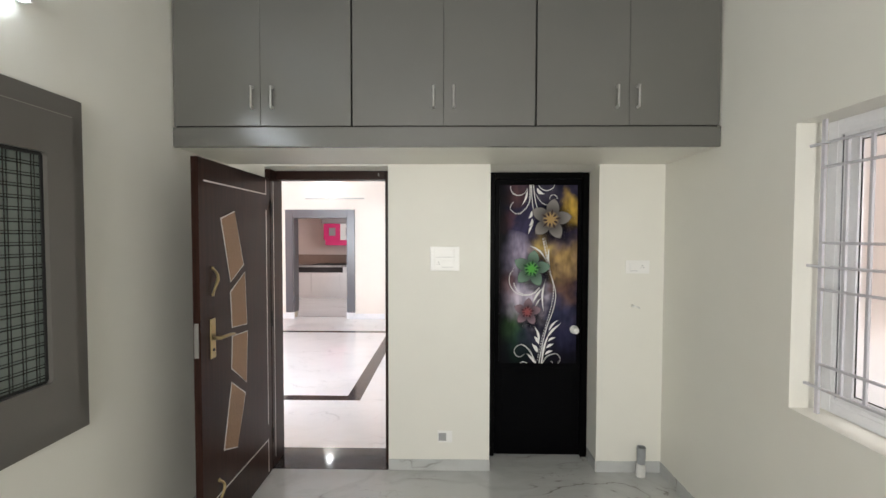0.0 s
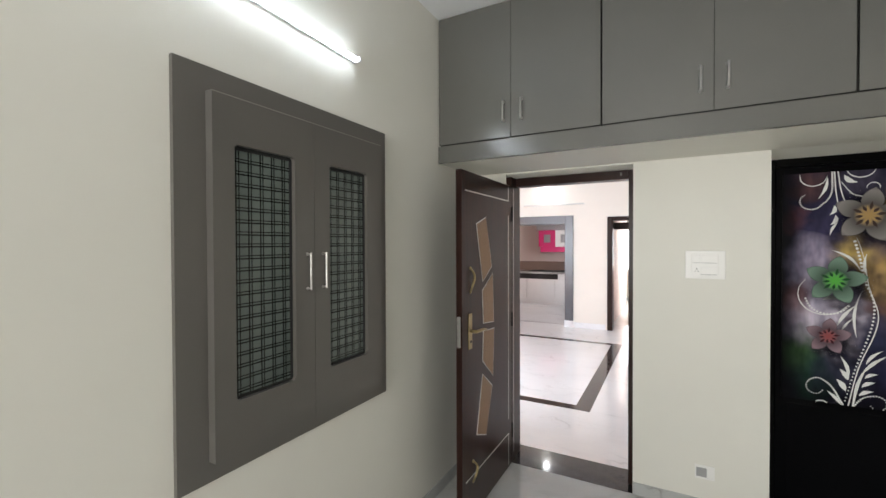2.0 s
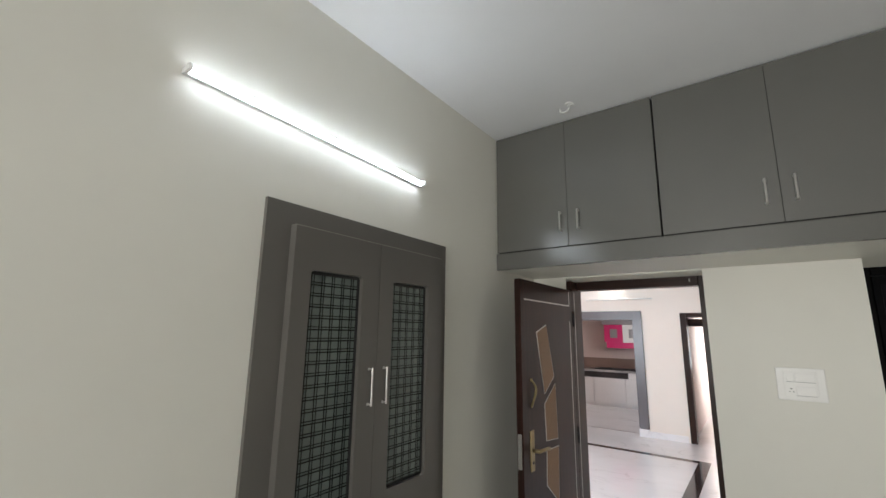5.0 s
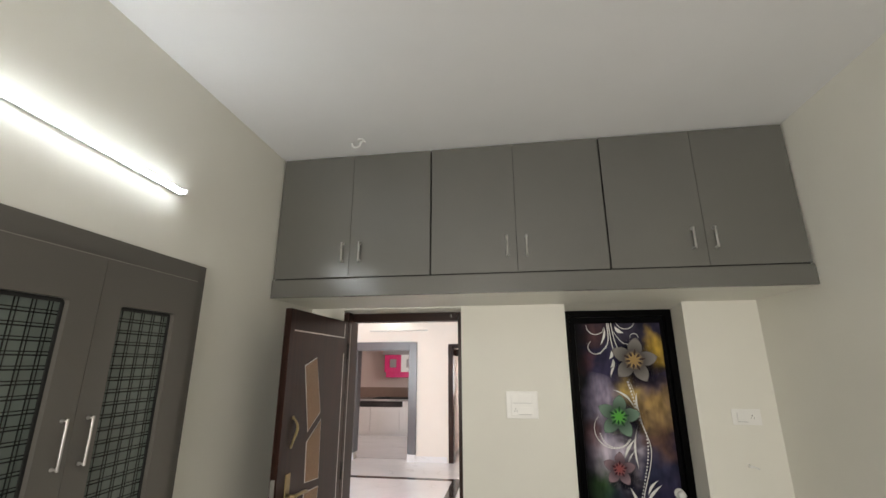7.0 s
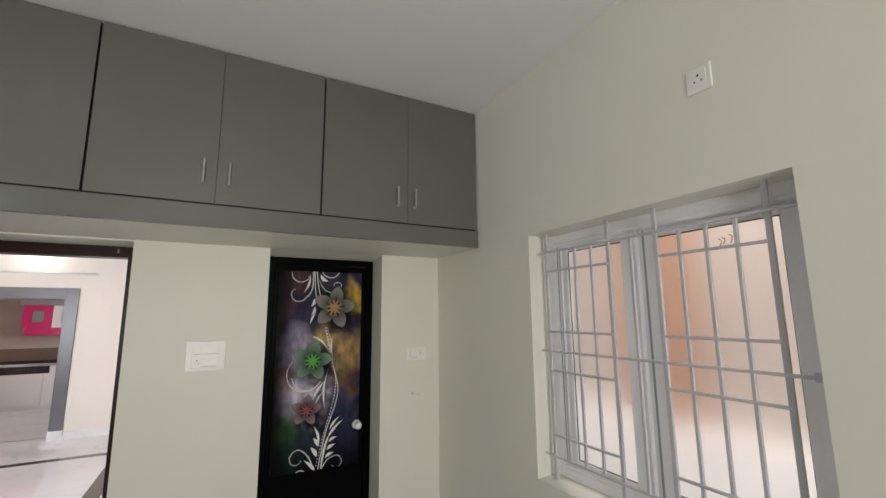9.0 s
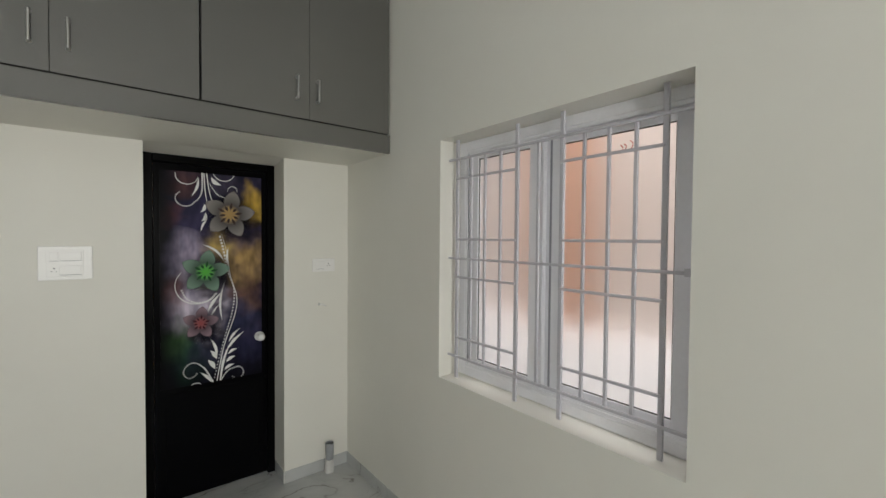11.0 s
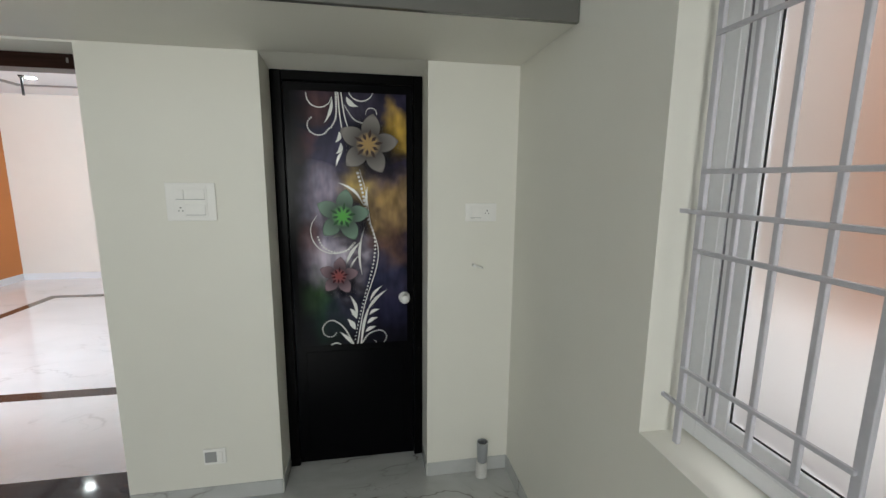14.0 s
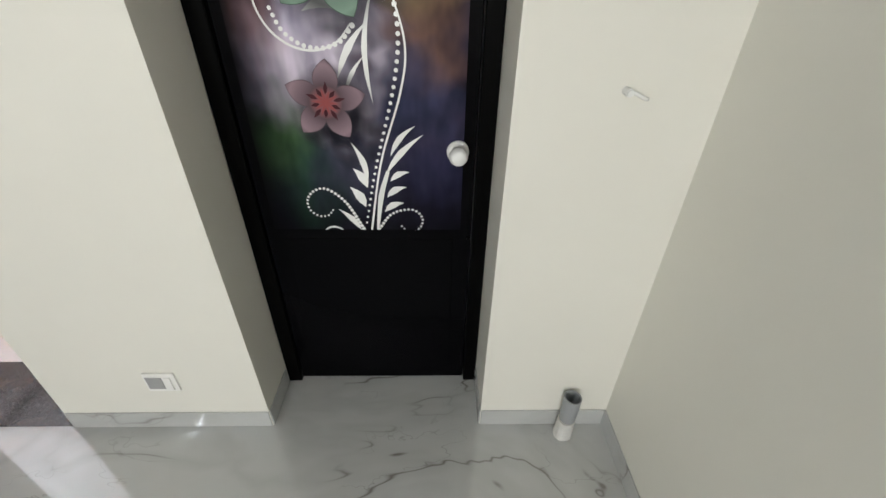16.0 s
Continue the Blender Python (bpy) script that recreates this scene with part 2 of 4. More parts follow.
def soft_ink(name, colour, reach):
    """Ink that thins out from the middle of its spot to nothing at the rim."""
    m, t, b = nodes_of(name)
    tc = t.nodes.new("ShaderNodeTexCoord")
    ln = t.nodes.new("ShaderNodeVectorMath")
    ln.operation = "LENGTH"
    t.links.new(tc.outputs["Object"], ln.inputs[0])
    thin = ramp(t, calc(t, "DIVIDE", ln.outputs["Value"], reach), (0.0, (0.9, 0.9, 0.9)), (0.55, (0.75, 0.75, 0.75)), (0.8, (0.3, 0.3, 0.3)), (1.0, (0, 0, 0)))
    t.links.new(thin, b.inputs["Alpha"])
    b.inputs["Base Color"].default_value = (*colour, 1)
    b.inputs["Roughness"].default_value = 0.3
    b.inputs["Specular IOR Level"].default_value = 0.07
    return m


PAINT = wall_paint("cream_emulsion", WALL)
CEIL = wall_paint("ceiling_white", (0.85, 0.85, 0.86), 0.7)
HALL_PAINT = wall_paint("hall_white", (0.82, 0.765, 0.70))
ORANGE = wall_paint("orange_emulsion", (0.60, 0.215, 0.055))
KITCHEN_PAINT = wall_paint("kitchen_beige", (0.60, 0.50, 0.46))
PEACH = wall_paint("peach_exterior", (0.48, 0.405, 0.36), 0.8)
TERRACOTTA = wall_paint("terracotta_exterior", (0.38, 0.20, 0.125), 0.8)
WHITE_EXTERIOR = wall_paint("white_exterior", (0.90, 0.88, 0.88), 0.8)
FLOOR = marble("marble_tile", (0.54, 0.55, 0.54), (0.15, 0.13, 0.11), 0.025, 0.006, 0.8, 0.9, 1.0, 1.0)
HALL_FLOOR = marble("hall_marble_tile", (0.86, 0.855, 0.87), (0.46, 0.45, 0.46), 0.04, 0.010, 0.4, 0.35, 0.8, 0.8)
HALL_SKIRTING = marble("hall_skirting_tile", (0.82, 0.815, 0.83), (0.46, 0.45, 0.46), 0.35, 0.010, 0.4, 0.35, 0.8, 0.4)
GRANITE = granite("black_granite", (0.030, 0.026, 0.028), (0.09, 0.08, 0.08), 0.07)
BORDER = granite("brown_granite", (0.045, 0.030, 0.028), (0.10, 0.07, 0.06), 0.08)
LAMINATE = plain("grey_laminate", (0.112, 0.110, 0.100), 0.23, vary=0.05, grain=180, bump=0.02, gloss=0.9)
LAMINATE_DARK = plain("laminate_gap", (0.02, 0.019, 0.018), 0.6)
CABINET_GREY = plain("taupe_laminate", (0.128, 0.120, 0.108), 0.3, vary=0.05, grain=180, bump=0.03)
STEEL = plain("brushed_steel", (0.52, 0.51, 0.49), 0.30, 1.0, grain=300, bump=0.03, stretch=(1, 1, 0.1))
DULL_STEEL = plain("dull_steel", (0.27, 0.26, 0.24), 0.55, 0.5, vary=0.1, grain=120)
BRASS = plain("antique_brass", (0.34, 0.27, 0.14), 0.36, 1.0, vary=0.18, grain=90)
DARK_WOOD = wood("dark_veneer", (0.012, 0.005, 0.0035), (0.036, 0.0150, 0.0105), 0.3)
DARK_WOOD_X = wood("dark_veneer_cross", (0.012, 0.005, 0.0035), (0.036, 0.0150, 0.0105), 0.3, "x")
CANE = woven("cane_inlay", (0.16, 0.085, 0.04), (0.34, 0.20, 0.10))
SILVER = plain("silver_inlay", (0.62, 0.60, 0.57), 0.35, 0.6)
BLACK_PVC = plain("black_pvc", (0.002, 0.002, 0.0025), 0.24, vary=0.03, grain=40, bump=0.02, gloss=0.05)
BLACK_FRAME = plain("black_door_frame", (0.002, 0.002, 0.002), 0.3, vary=0.2, grain=40, bump=0.02, gloss=0.04)
SWITCH_WHITE = plain("switch_plastic", (0.84, 0.83, 0.80), 0.36, vary=0.02, bump=0.0)
BATTEN = plain("batten_plastic", (0.78, 0.78, 0.78), 0.45)
WHITE_PVC = plain("white_plastic", (0.80, 0.80, 0.78), 0.28, vary=0.02, bump=0.0)
GREY_PVC = plain("grey_pvc", (0.30, 0.31, 0.32), 0.4, vary=0.12, grain=25)
CEMENT = plain("cement_smear", (0.62, 0.61, 0.58), 0.85, vary=0.2, grain=50, bump=0.5)
UPVC = plain("window_profile", (0.86, 0.86, 0.89), 0.35, vary=0.05)
GRILLE = plain("grille_enamel", (0.54, 0.53, 0.57), 0.38, vary=0.12, grain=40, bump=0.08)
GASKET = plain("black_gasket", (0.012, 0.012, 0.012), 0.6)
CHANNEL = plain("grey_channel", (0.30, 0.30, 0.33), 0.5)
HOLE = plain("dark_slot", (0.02, 0.02, 0.02), 0.7)
SOCKET_GREY = plain("grey_plastic", (0.33, 0.33, 0.33), 0.4)
FROST = glass("frosted_pane", (0.985, 0.985, 0.99), 0.31)
PANE_GREEN = plain("patterned_pane", (0.125, 0.148, 0.137), 0.10, vary=0.18, grain=9, bump=0.0)
PLAID = plain("plaid_print", (0.010, 0.014, 0.013), 0.2)
INK_WHITE = plain("white_ink", (0.80, 0.80, 0.78), 0.22, vary=0.02, bump=0.0)
PINK = plain("pink_gloss", (0.62, 0.03, 0.16), 0.25)
KITCHEN_WHITE = plain("white_gloss", (0.78, 0.76, 0.75), 0.2)
KITCHEN_GREY = plain("grey_gloss", (0.27, 0.25, 0.25), 0.3)
SPLASH = plain("brown_tile", (0.22, 0.15, 0.12), 0.2, vary=0.1, grain=8)
FRAME_GREY = plain("grey_stone_frame", (0.105, 0.098, 0.108), 0.3, vary=0.06)
TUBE = glowing("lit_diffuser", (0.83, 0.925, 1.0), TUBE_E)
LAMP = glowing("lit_lamp", (0.97, 1.0, 0.98), LAMP_E)
RED_INK = plain("red_marker", (0.55, 0.05, 0.04), 0.5)
BACKDROP = glowing("bright_sky_backdrop", (0.95, 0.98, 1.0), 2.6)
LIT_EDGE = plain("lit_edge", (0.26, 0.245, 0.225), 0.35)
GROUND = plain("concrete_ground", (0.42, 0.40, 0.38), 0.85, vary=0.15, grain=20, bump=0.3)
PRINT = print_ground("door_print", 0.665)

# ---------------- building helpers ----------------
ORIGIN = {}


def box(bm, x0, x1, y0, y1, z0, z1, bevel=0.0, seg=1):
    r = bmesh.ops.create_cube(bm, size=1.0)
    v = r["verts"]
    for p in v:
        p.co = Vector((x0 + (p.co.x + 0.5) * (x1 - x0), y0 + (p.co.y + 0.5) * (y1 - y0), z0 + (p.co.z + 0.5) * (z1 - z0)))
    if bevel:
        e = {e for p in v for e in p.link_edges}
        bmesh.ops.bevel(bm, geom=list(e), offset=bevel, segments=seg, profile=0.6, affect="EDGES")
    return bm


def boxes(*rows, bevel=0.0, seg=1):
    bm = bmesh.new()
    for r in rows:
        box(bm, *r, bevel=bevel, seg=seg)
    return bm


def rod(bm, a, b, r, sides=12, r2=None):
    a, b = Vector(a), Vector(b)
    m = Matrix.Translation((a + b) / 2) @ (b - a).to_track_quat("Z", "Y").to_matrix().to_4x4()
    bmesh.ops.create_cone(bm, cap_ends=True, segments=sides, radius1=r, radius2=r if r2 is None else r2, depth=(b - a).length, matrix=m)
    return bm


def sweep(bm, pts, r, sides=8, taper=None):
    """A round bar along a smooth line."""
    pts = [Vector(p) for p in pts]
    rings = []
    for i, p in enumerate(pts):
        d = (pts[min(i + 1, len(pts) - 1)] - pts[max(i - 1, 0)]).normalized()
        q = d.to_track_quat("Z", "Y")
        rr = r if taper is None else r * taper(i / (len(pts) - 1))
        rings.append([bm.verts.new(p + q @ Vector((rr * math.cos(2 * math.pi * k / sides), rr * math.sin(2 * math.pi * k / sides), 0))) for k in range(sides)])
    for a, b in zip(rings, rings[1:]):
        for k in range(sides):
            bm.faces.new((a[k], a[(k + 1) % sides], b[(k + 1) % sides], b[k]))
    bm.faces.new(rings[0][::-1])
    bm.faces.new(rings[-1])
    return bm


def smooth_line(pts, n=10):
    """Points of a Catmull-Rom line through a few control points."""
    p = [Vector(q) for q in pts]
    p = [p[0] * 2 - p[1]] + p + [p[-1] * 2 - p[-2]]
    out = []
    for i in range(1, len(p) - 2):
        a, b, c, d = p[i - 1:i + 3]
        for k in range(n):
            t = k / n
            out.append(0.5 * ((2 * b) + (c - a) * t + (2 * a - 5 * b + 4 * c - d) * t * t + (3 * b - a - 3 * c + d) * t ** 3))
    return out + [p[-2]]


def mesh_object(name, bm, material, origin, smooth=False):
    bmesh.ops.translate(bm, vec=-Vector(origin), verts=bm.verts)
    bmesh.ops.recalc_face_normals(bm, faces=bm.faces)
    me = bpy.data.meshes.new(name)
    bm.to_mesh(me)
    bm.free()
    me.materials.append(material)
    if smooth:
        for p in me.polygons:
            p.use_smooth = True
    ob = new(name, me)
    ORIGIN[ob.name] = Vector(origin)
    return ob


def thing(name, base, label, category, group="", kind=""):
    ob = new(name)
    ob.empty_display_size = 0.1
    ob.location = base
    ORIGIN[ob.name] = Vector(base)
    return tagged(ob, label, category, group, kind)


def part(name, bm, material, parent, label="", smooth=False, origin=None):
    if origin is None:
        lo = [min(v.co[i] for v in bm.verts) for i in range(3)]
        hi = [max(v.co[i] for v in bm.verts) for i in range(3)]
        origin = [(a + b) / 2 for a, b in zip(lo, hi)]
    ob = mesh_object(name, bm, material, origin, smooth)
    ob.parent = parent
    ob.location = Vector(origin) - ORIGIN[parent.name]
    return tagged(ob, label)


def solo(name, bm, material, label, category, group="", kind="", smooth=False):
    lo = [min(v.co[i] for v in bm.verts) for i in range(3)]
    hi = [max(v.co[i] for v in bm.verts) for i in range(3)]
    origin = ((lo[0] + hi[0]) / 2, (lo[1] + hi[1]) / 2, lo[2])
    ob = mesh_object(name, bm, material, origin, smooth)
    ob.location = origin
    return tagged(ob, label, category, group, kind)


def structure(name, bm, material, label, category="wall"):
    return solo(name, bm, material, label, category, kind="structure")

# ---------------- bedroom shell ----------------
XW, XE, YN, YS, ZC = -1.48, 1.47, 2.875, -3.00, 3.005
structure("floor", boxes((XW, XE, YS, YN, -0.08, 0.0), (0.30, 1.03, YN, 3.30, -0.08, 0.0)), FLOOR, "polished pale grey marble floor with brown-grey veins", "floor")
structure("threshold", boxes((-1.235, -0.393, YN, 3.165, -0.08, 0.002)), GRANITE, "polished black granite door threshold in the floor", "threshold")
structure("ceiling", boxes((XW - 0.2, XE + 0.23, YS - 0.2, 3.165, ZC, ZC + 0.12)), CEIL, "plain white painted flat bedroom ceiling", "ceiling")
structure("wall_north", boxes(
    (XW - 0.2, -1.235, YN, 3.165, 0, ZC), (-1.235, -0.393, YN, 3.165, 2.092, ZC), (-0.393, 0.30, YN, 3.165, 0, ZC),
    (0.30, 1.03, YN, 3.165, 2.10, ZC), (1.03, XE + 0.23, YN, 3.165, 0, ZC)), PAINT, "cream painted wall with a doorway and a door recess")
structure("wall_west", boxes(
    (XW - 0.2, XW, YS, 0.80, 0, ZC), (XW - 0.2, XW, 1.62, YN, 0, ZC), (XW - 0.2, XW, 0.80, 1.62, 0, 0.93),
    (XW - 0.2, XW, 0.80, 1.62, 2.05, ZC), (XW - 0.2, XW - 0.15, 0.80, 1.62, 0.93, 2.05)), PAINT, "cream painted wall with a built-in cupboard niche")
WY0, WY1, WZ0, WZ1 = 0.646, 1.82, 0.89, 2.092
structure("wall_east", boxes(
    (XE, XE + 0.23, YS, WY0, 0, ZC), (XE, XE + 0.23, WY1, YN, 0, ZC), (XE, XE + 0.23, WY0, WY1, 0, WZ0), (XE, XE + 0.23, WY0, WY1, WZ1, ZC)),
    PAINT, "cream painted wall with a deep window opening")
# Opening made only for the added lamp, never in view.
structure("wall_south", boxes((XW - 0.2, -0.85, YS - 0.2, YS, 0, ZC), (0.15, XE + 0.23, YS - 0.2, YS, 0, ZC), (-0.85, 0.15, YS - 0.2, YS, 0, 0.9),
                              (-0.85, 0.15, YS - 0.2, YS, 2.1, ZC)), PAINT, "unseen cream end wall with an opening made for the fill lamp")
structure("loft_slab", boxes((XW, XE, 2.327, YN, 2.10, 2.175), bevel=0.004), PAINT, "cream plastered concrete loft slab above the doors", "loft slab")
structure("bathroom_back_wall", boxes((0.2, 1.2, 3.32, 3.42, 0, 2.6)), PAINT, "plain wall closing the space behind the door")

SK, SD = 0.078, 0.005
for nm, row in (("baseboard_north_a", (-0.391, 0.298, YN - SD, YN, 0, SK)), ("baseboard_north_b", (1.032, XE - SD, YN - SD, YN, 0, SK)),
                ("baseboard_north_c", (XW + SD, -1.237, YN - SD, YN, 0, SK)), ("baseboard_west", (XW, XW + SD, YS, YN, 0, SK)),
                ("baseboard_east", (XE - SD, XE, YS, YN, 0, SK)), ("baseboard_south", (XW + SD, XE - SD, YS, YS + SD, 0, SK)),
                ("baseboard_recess_a", (0.30, 0.30 + SD, YN, 3.06, 0, SK)), ("baseboard_recess_b", (1.03 - SD, 1.03, YN, 3.06, 0, SK))):
    structure(nm, boxes(row, bevel=0.0015), FLOOR, "pale grey marble skirting at the foot of the wall", "skirting")

# ---------------- hall, kitchen and back room shell ----------------
HX0, HX1, HY0, HY1, HZ = -4.45, 0.20, 3.165, 8.10, 3.0
structure("hall_floor", boxes((-4.65, 2.6, HY0, 13.5, -0.08, 0.0)), HALL_FLOOR, "glossy white marble tiles of the hall floor", "floor")
bx0, bx1, by0, by1, bw = -3.42, -0.85, 4.085, 7.06, 0.115
structure("floor_border", boxes((bx0, bx1, by0, by0 + bw, -0.01, 0.002), (bx0, bx1, by1 - bw, by1, -0.01, 0.002),
                                (bx0, bx0 + bw, by0 + bw, by1 - bw, -0.01, 0.002), (bx1 - bw - 0.03, bx1, by0 + bw, by1 - bw, -0.01, 0.002)),
          BORDER, "dark brown granite border strip inlaid in white floor", "floor border")
structure("hall_wall_west", boxes((HX0 - 0.2, HX0, 2.7, HY1 + 0.2, 0, 2.72)), ORANGE, "bright orange painted accent wall of the hall")
structure("hall_wall_west_top", boxes((HX0 - 0.2, HX0, 2.7, HY1 + 0.2, 2.72, HZ)), HALL_PAINT, "white band of wall over the orange paint")
structure("hall_wall_east", boxes((HX1, HX1 + 0.1, HY0 + 0.26, HY1, 0, HZ)), HALL_PAINT, "white painted side wall of the hall")
# The gap in this unseen wall is assumed, for the hall's fill lamp.
structure("hall_wall_south", boxes((HX0, -3.85, 2.95, HY0, 0, HZ), (-2.35, XW - 0.2, 2.95, HY0, 0, HZ), (-3.85, -2.35, 2.95, HY0, 0, 0.9),
                                   (-3.85, -2.35, 2.95, HY0, 2.1, HZ)), HALL_PAINT, "white hall wall with an assumed, unseen opening")
KX0, KX1, KZ, DX0, DX1, DZ = -3.00, -1.94, 1.975, -1.14, -0.24, 2.03
structure("hall_wall_north", boxes((HX0, KX0, HY1, HY1 + 0.22, 0, HZ), (KX1, DX0, HY1, HY1 + 0.22, 0, HZ), (DX1, HX1 + 0.1, HY1, HY1 + 0.22, 0, HZ),
                                   (KX0, KX1, HY1, HY1 + 0.22, KZ, HZ), (DX0, DX1, HY1, HY1 + 0.22, DZ, HZ)), HALL_PAINT, "white hall wall with kitchen opening and doorway")
structure("hall_ceiling", boxes((HX0 - 0.2, HX1 + 0.1, HY0, HY1 + 0.22, HZ, HZ + 0.1)), CEIL, "white painted hall ceiling", "ceiling")
structure("false_ceiling", boxes((HX0, HX1, HY0, HY1, 2.725, 2.80)), CEIL, "dropped flat white ceiling of the hall", "false ceiling")
# Flat grey band on the ceiling, 0.1 m wide, turning one corner.
structure("ceiling_band", boxes((-3.72, -3.62, HY0, 7.37, 2.719, 2.727), (-3.72, HX1, 7.37, 7.47, 2.719, 2.727)), FRAME_GREY, "grey band around the dropped ceiling", "ceiling groove")
for nm, row in (("hall_baseboard_west", (HX0, HX0 + 0.01, HY0, HY1, 0, 0.1)), ("hall_baseboard_north_a", (HX0 + 0.01, KX0 - 0.14, HY1 - 0.01, HY1, 0, 0.1)),
                ("hall_baseboard_north_b", (KX1 + 0.14, DX0 - 0.09, HY1 - 0.01, HY1, 0, 0.1)), ("hall_baseboard_east", (HX1 - 0.01, HX1, HY0 + 0.3, HY1, 0, 0.1))):
    structure(nm, boxes(row, bevel=0.0015), HALL_SKIRTING, "white marble skirting of the hall", "skirting")
structure("kitchen_step", boxes((KX0, KX1, HY1 + 0.20, HY1 + 0.24, -0.01, 0.004)), KITCHEN_GREY, "grey stone strip at the kitchen opening", "threshold")

KYB = 11.35
structure("kitchen_wall_back", boxes((-4.3, -1.28, KYB, KYB + 0.15, 0, HZ)), KITCHEN_PAINT, "beige painted kitchen back wall")
structure("kitchen_wall_west", boxes((-4.4, -4.3, HY1 + 0.22, KYB + 0.15, 0, HZ)), KITCHEN_PAINT, "beige painted kitchen side wall")
structure("kitchen_wall_east", boxes((-1.28, -1.18, HY1 + 0.22, KYB + 0.15, 0, HZ)), KITCHEN_PAINT, "beige painted kitchen partition wall")
structure("kitchen_ceiling", boxes((-4.4, -1.18, HY1 + 0.22, KYB + 0.15, HZ, HZ + 0.1)), CEIL, "white kitchen ceiling", "ceiling")
structure("backsplash", boxes((-4.29, -1.30, KYB - 0.012, KYB, 0.85, 1.10)), SPLASH, "brown glazed tile band above the worktop", "backsplash")
structure("back_room_wall_north", boxes((-0.30, 1.3, 13.3, 13.45, 0, HZ), (-1.40, -0.30, 13.3, 13.45, 0, 0.83),
                                        (-1.40, -0.30, 13.3, 13.45, 1.96, HZ)), HALL_PAINT, "white wall of the far room with a bright window")
structure("back_room_wall_west", boxes((-1.62, -1.50, KYB + 0.25, 13.45, 0, HZ), (-1.62, -1.18, KYB + 0.15, KYB + 0.25, 0, HZ), (-1.50, -1.40, 13.3, 13.45, 0, HZ)), HALL_PAINT, "white side wall of the far room")
structure("back_room_wall_east", boxes((1.2, 1.3, HY1 + 0.22, 13.45, 0, HZ)), HALL_PAINT, "white closing wall of the far room")
structure("back_room_wall_south", boxes((HX1 + 0.1, 1.2, HY1, HY1 + 0.22, 0, HZ)), HALL_PAINT, "white near wall of the far room")
structure("back_room_ceiling", boxes((-1.62, 1.3, HY1 + 0.22, 13.45, HZ, HZ + 0.1)), CEIL, "white ceiling of the far room", "ceiling")

# ---------------- outside the window ----------------
structure("ground", boxes((-600, 600, -600, 600, -0.30, -0.10)), GROUND, "grey concrete ground around the house", "ground")
nb = thing("neighbour_house", (2.9, 1.0, -0.1), "peach house wall with terracotta strip and white lower part", "house")
part("wall", boxes((2.75, 3.0, -5.0, 1.70, 0.96, 4.6), (2.75, 3.0, 2.34, 8.0, 0.96, 4.6)), PEACH, nb, "peach plastered wall")
part("strip", boxes((2.73, 3.0, 1.70, 2.34, 0.96, 4.6)), TERRACOTTA, nb, "terracotta painted wall strip")
# Plain white below z 0.96, standing slightly forward of the wall.
part("plinth", boxes((2.66, 3.0, -5.0, 8.0, -0.1, 0.96)), WHITE_EXTERIOR, nb, "white lower part of the wall")

structure("backdrop", boxes((-3.0, 1.5, 14.6, 14.62, 0.2, 3.2)), BACKDROP, "bright white sky outside the far window", "backdrop")

# ---------------- loft cupboards ----------------


def bow_handle(parent, at, out, length, r=0.0065):
    """A bar handle on two feet; out: the way it stands off."""
    at, out = Vector(at), Vector(out)
    up = Vector((0, 0, length / 2))
    bm = bmesh.new()
    bar = out * 0.021
    sweep(bm, [at + bar - up, at + bar - up * 0.99, at + bar, at + bar + up * 0.99, at + bar + up], r, 12)
    for s in (-0.92, 0.92):
        rod(bm, at + up * s, at + up * s + bar, r * 0.8, 12)
        rod(bm, at + up * s, at + up * s + out * 0.003, r * 1.5, 14)
    return part("handle", bm, STEEL, parent, "brushed steel bar handle", smooth=True)


ZB, ZT, YF = 2.207, 3.0, 2.305
cuts = (XW + 0.004, -0.505, 0.485, XE - 0.006)
seam = (-0.999, -0.010, 0.981)
pulls = ((-1.041, -0.934), (-0.064, 0.044), (0.916, 1.025))
for i in range(3):
    x0, x1 = cuts[i] + 0.0035, cuts[i + 1] - 0.0035
    u = thing("loft_cupboard", ((x0 + x1) / 2, 2.6, 2.18), "grey laminate loft cupboard with two closed doors and steel handles", "cupboard", "loft cupboards over the doors")
    part("body", boxes((x0, x1, YF + 0.022, YN - 0.004, 2.18, ZT + 0.001)), LAMINATE_DARK, u, "dark carcass seen in the gaps")
    for k, (a, b) in enumerate(((x0 + 0.001, seam[i] - 0.0008), (seam[i] + 0.0008, x1 - 0.001))):
        d = part("door", boxes((a, b, YF, YF + 0.019, ZB + 0.004, ZT - 0.003), bevel=0.0012), LAMINATE, u)
        bow_handle(d, (pulls[i][k], YF, 2.361), (0, -1, 0), 0.116, 0.0056)
solo("fascia_board", boxes((XW + 0.002, XE - 0.002, YF - 0.001, YF + 0.021, 2.098, ZB - 0.003), bevel=0.0015), LAMINATE, "grey laminate fascia board along the loft edge", "fascia board")

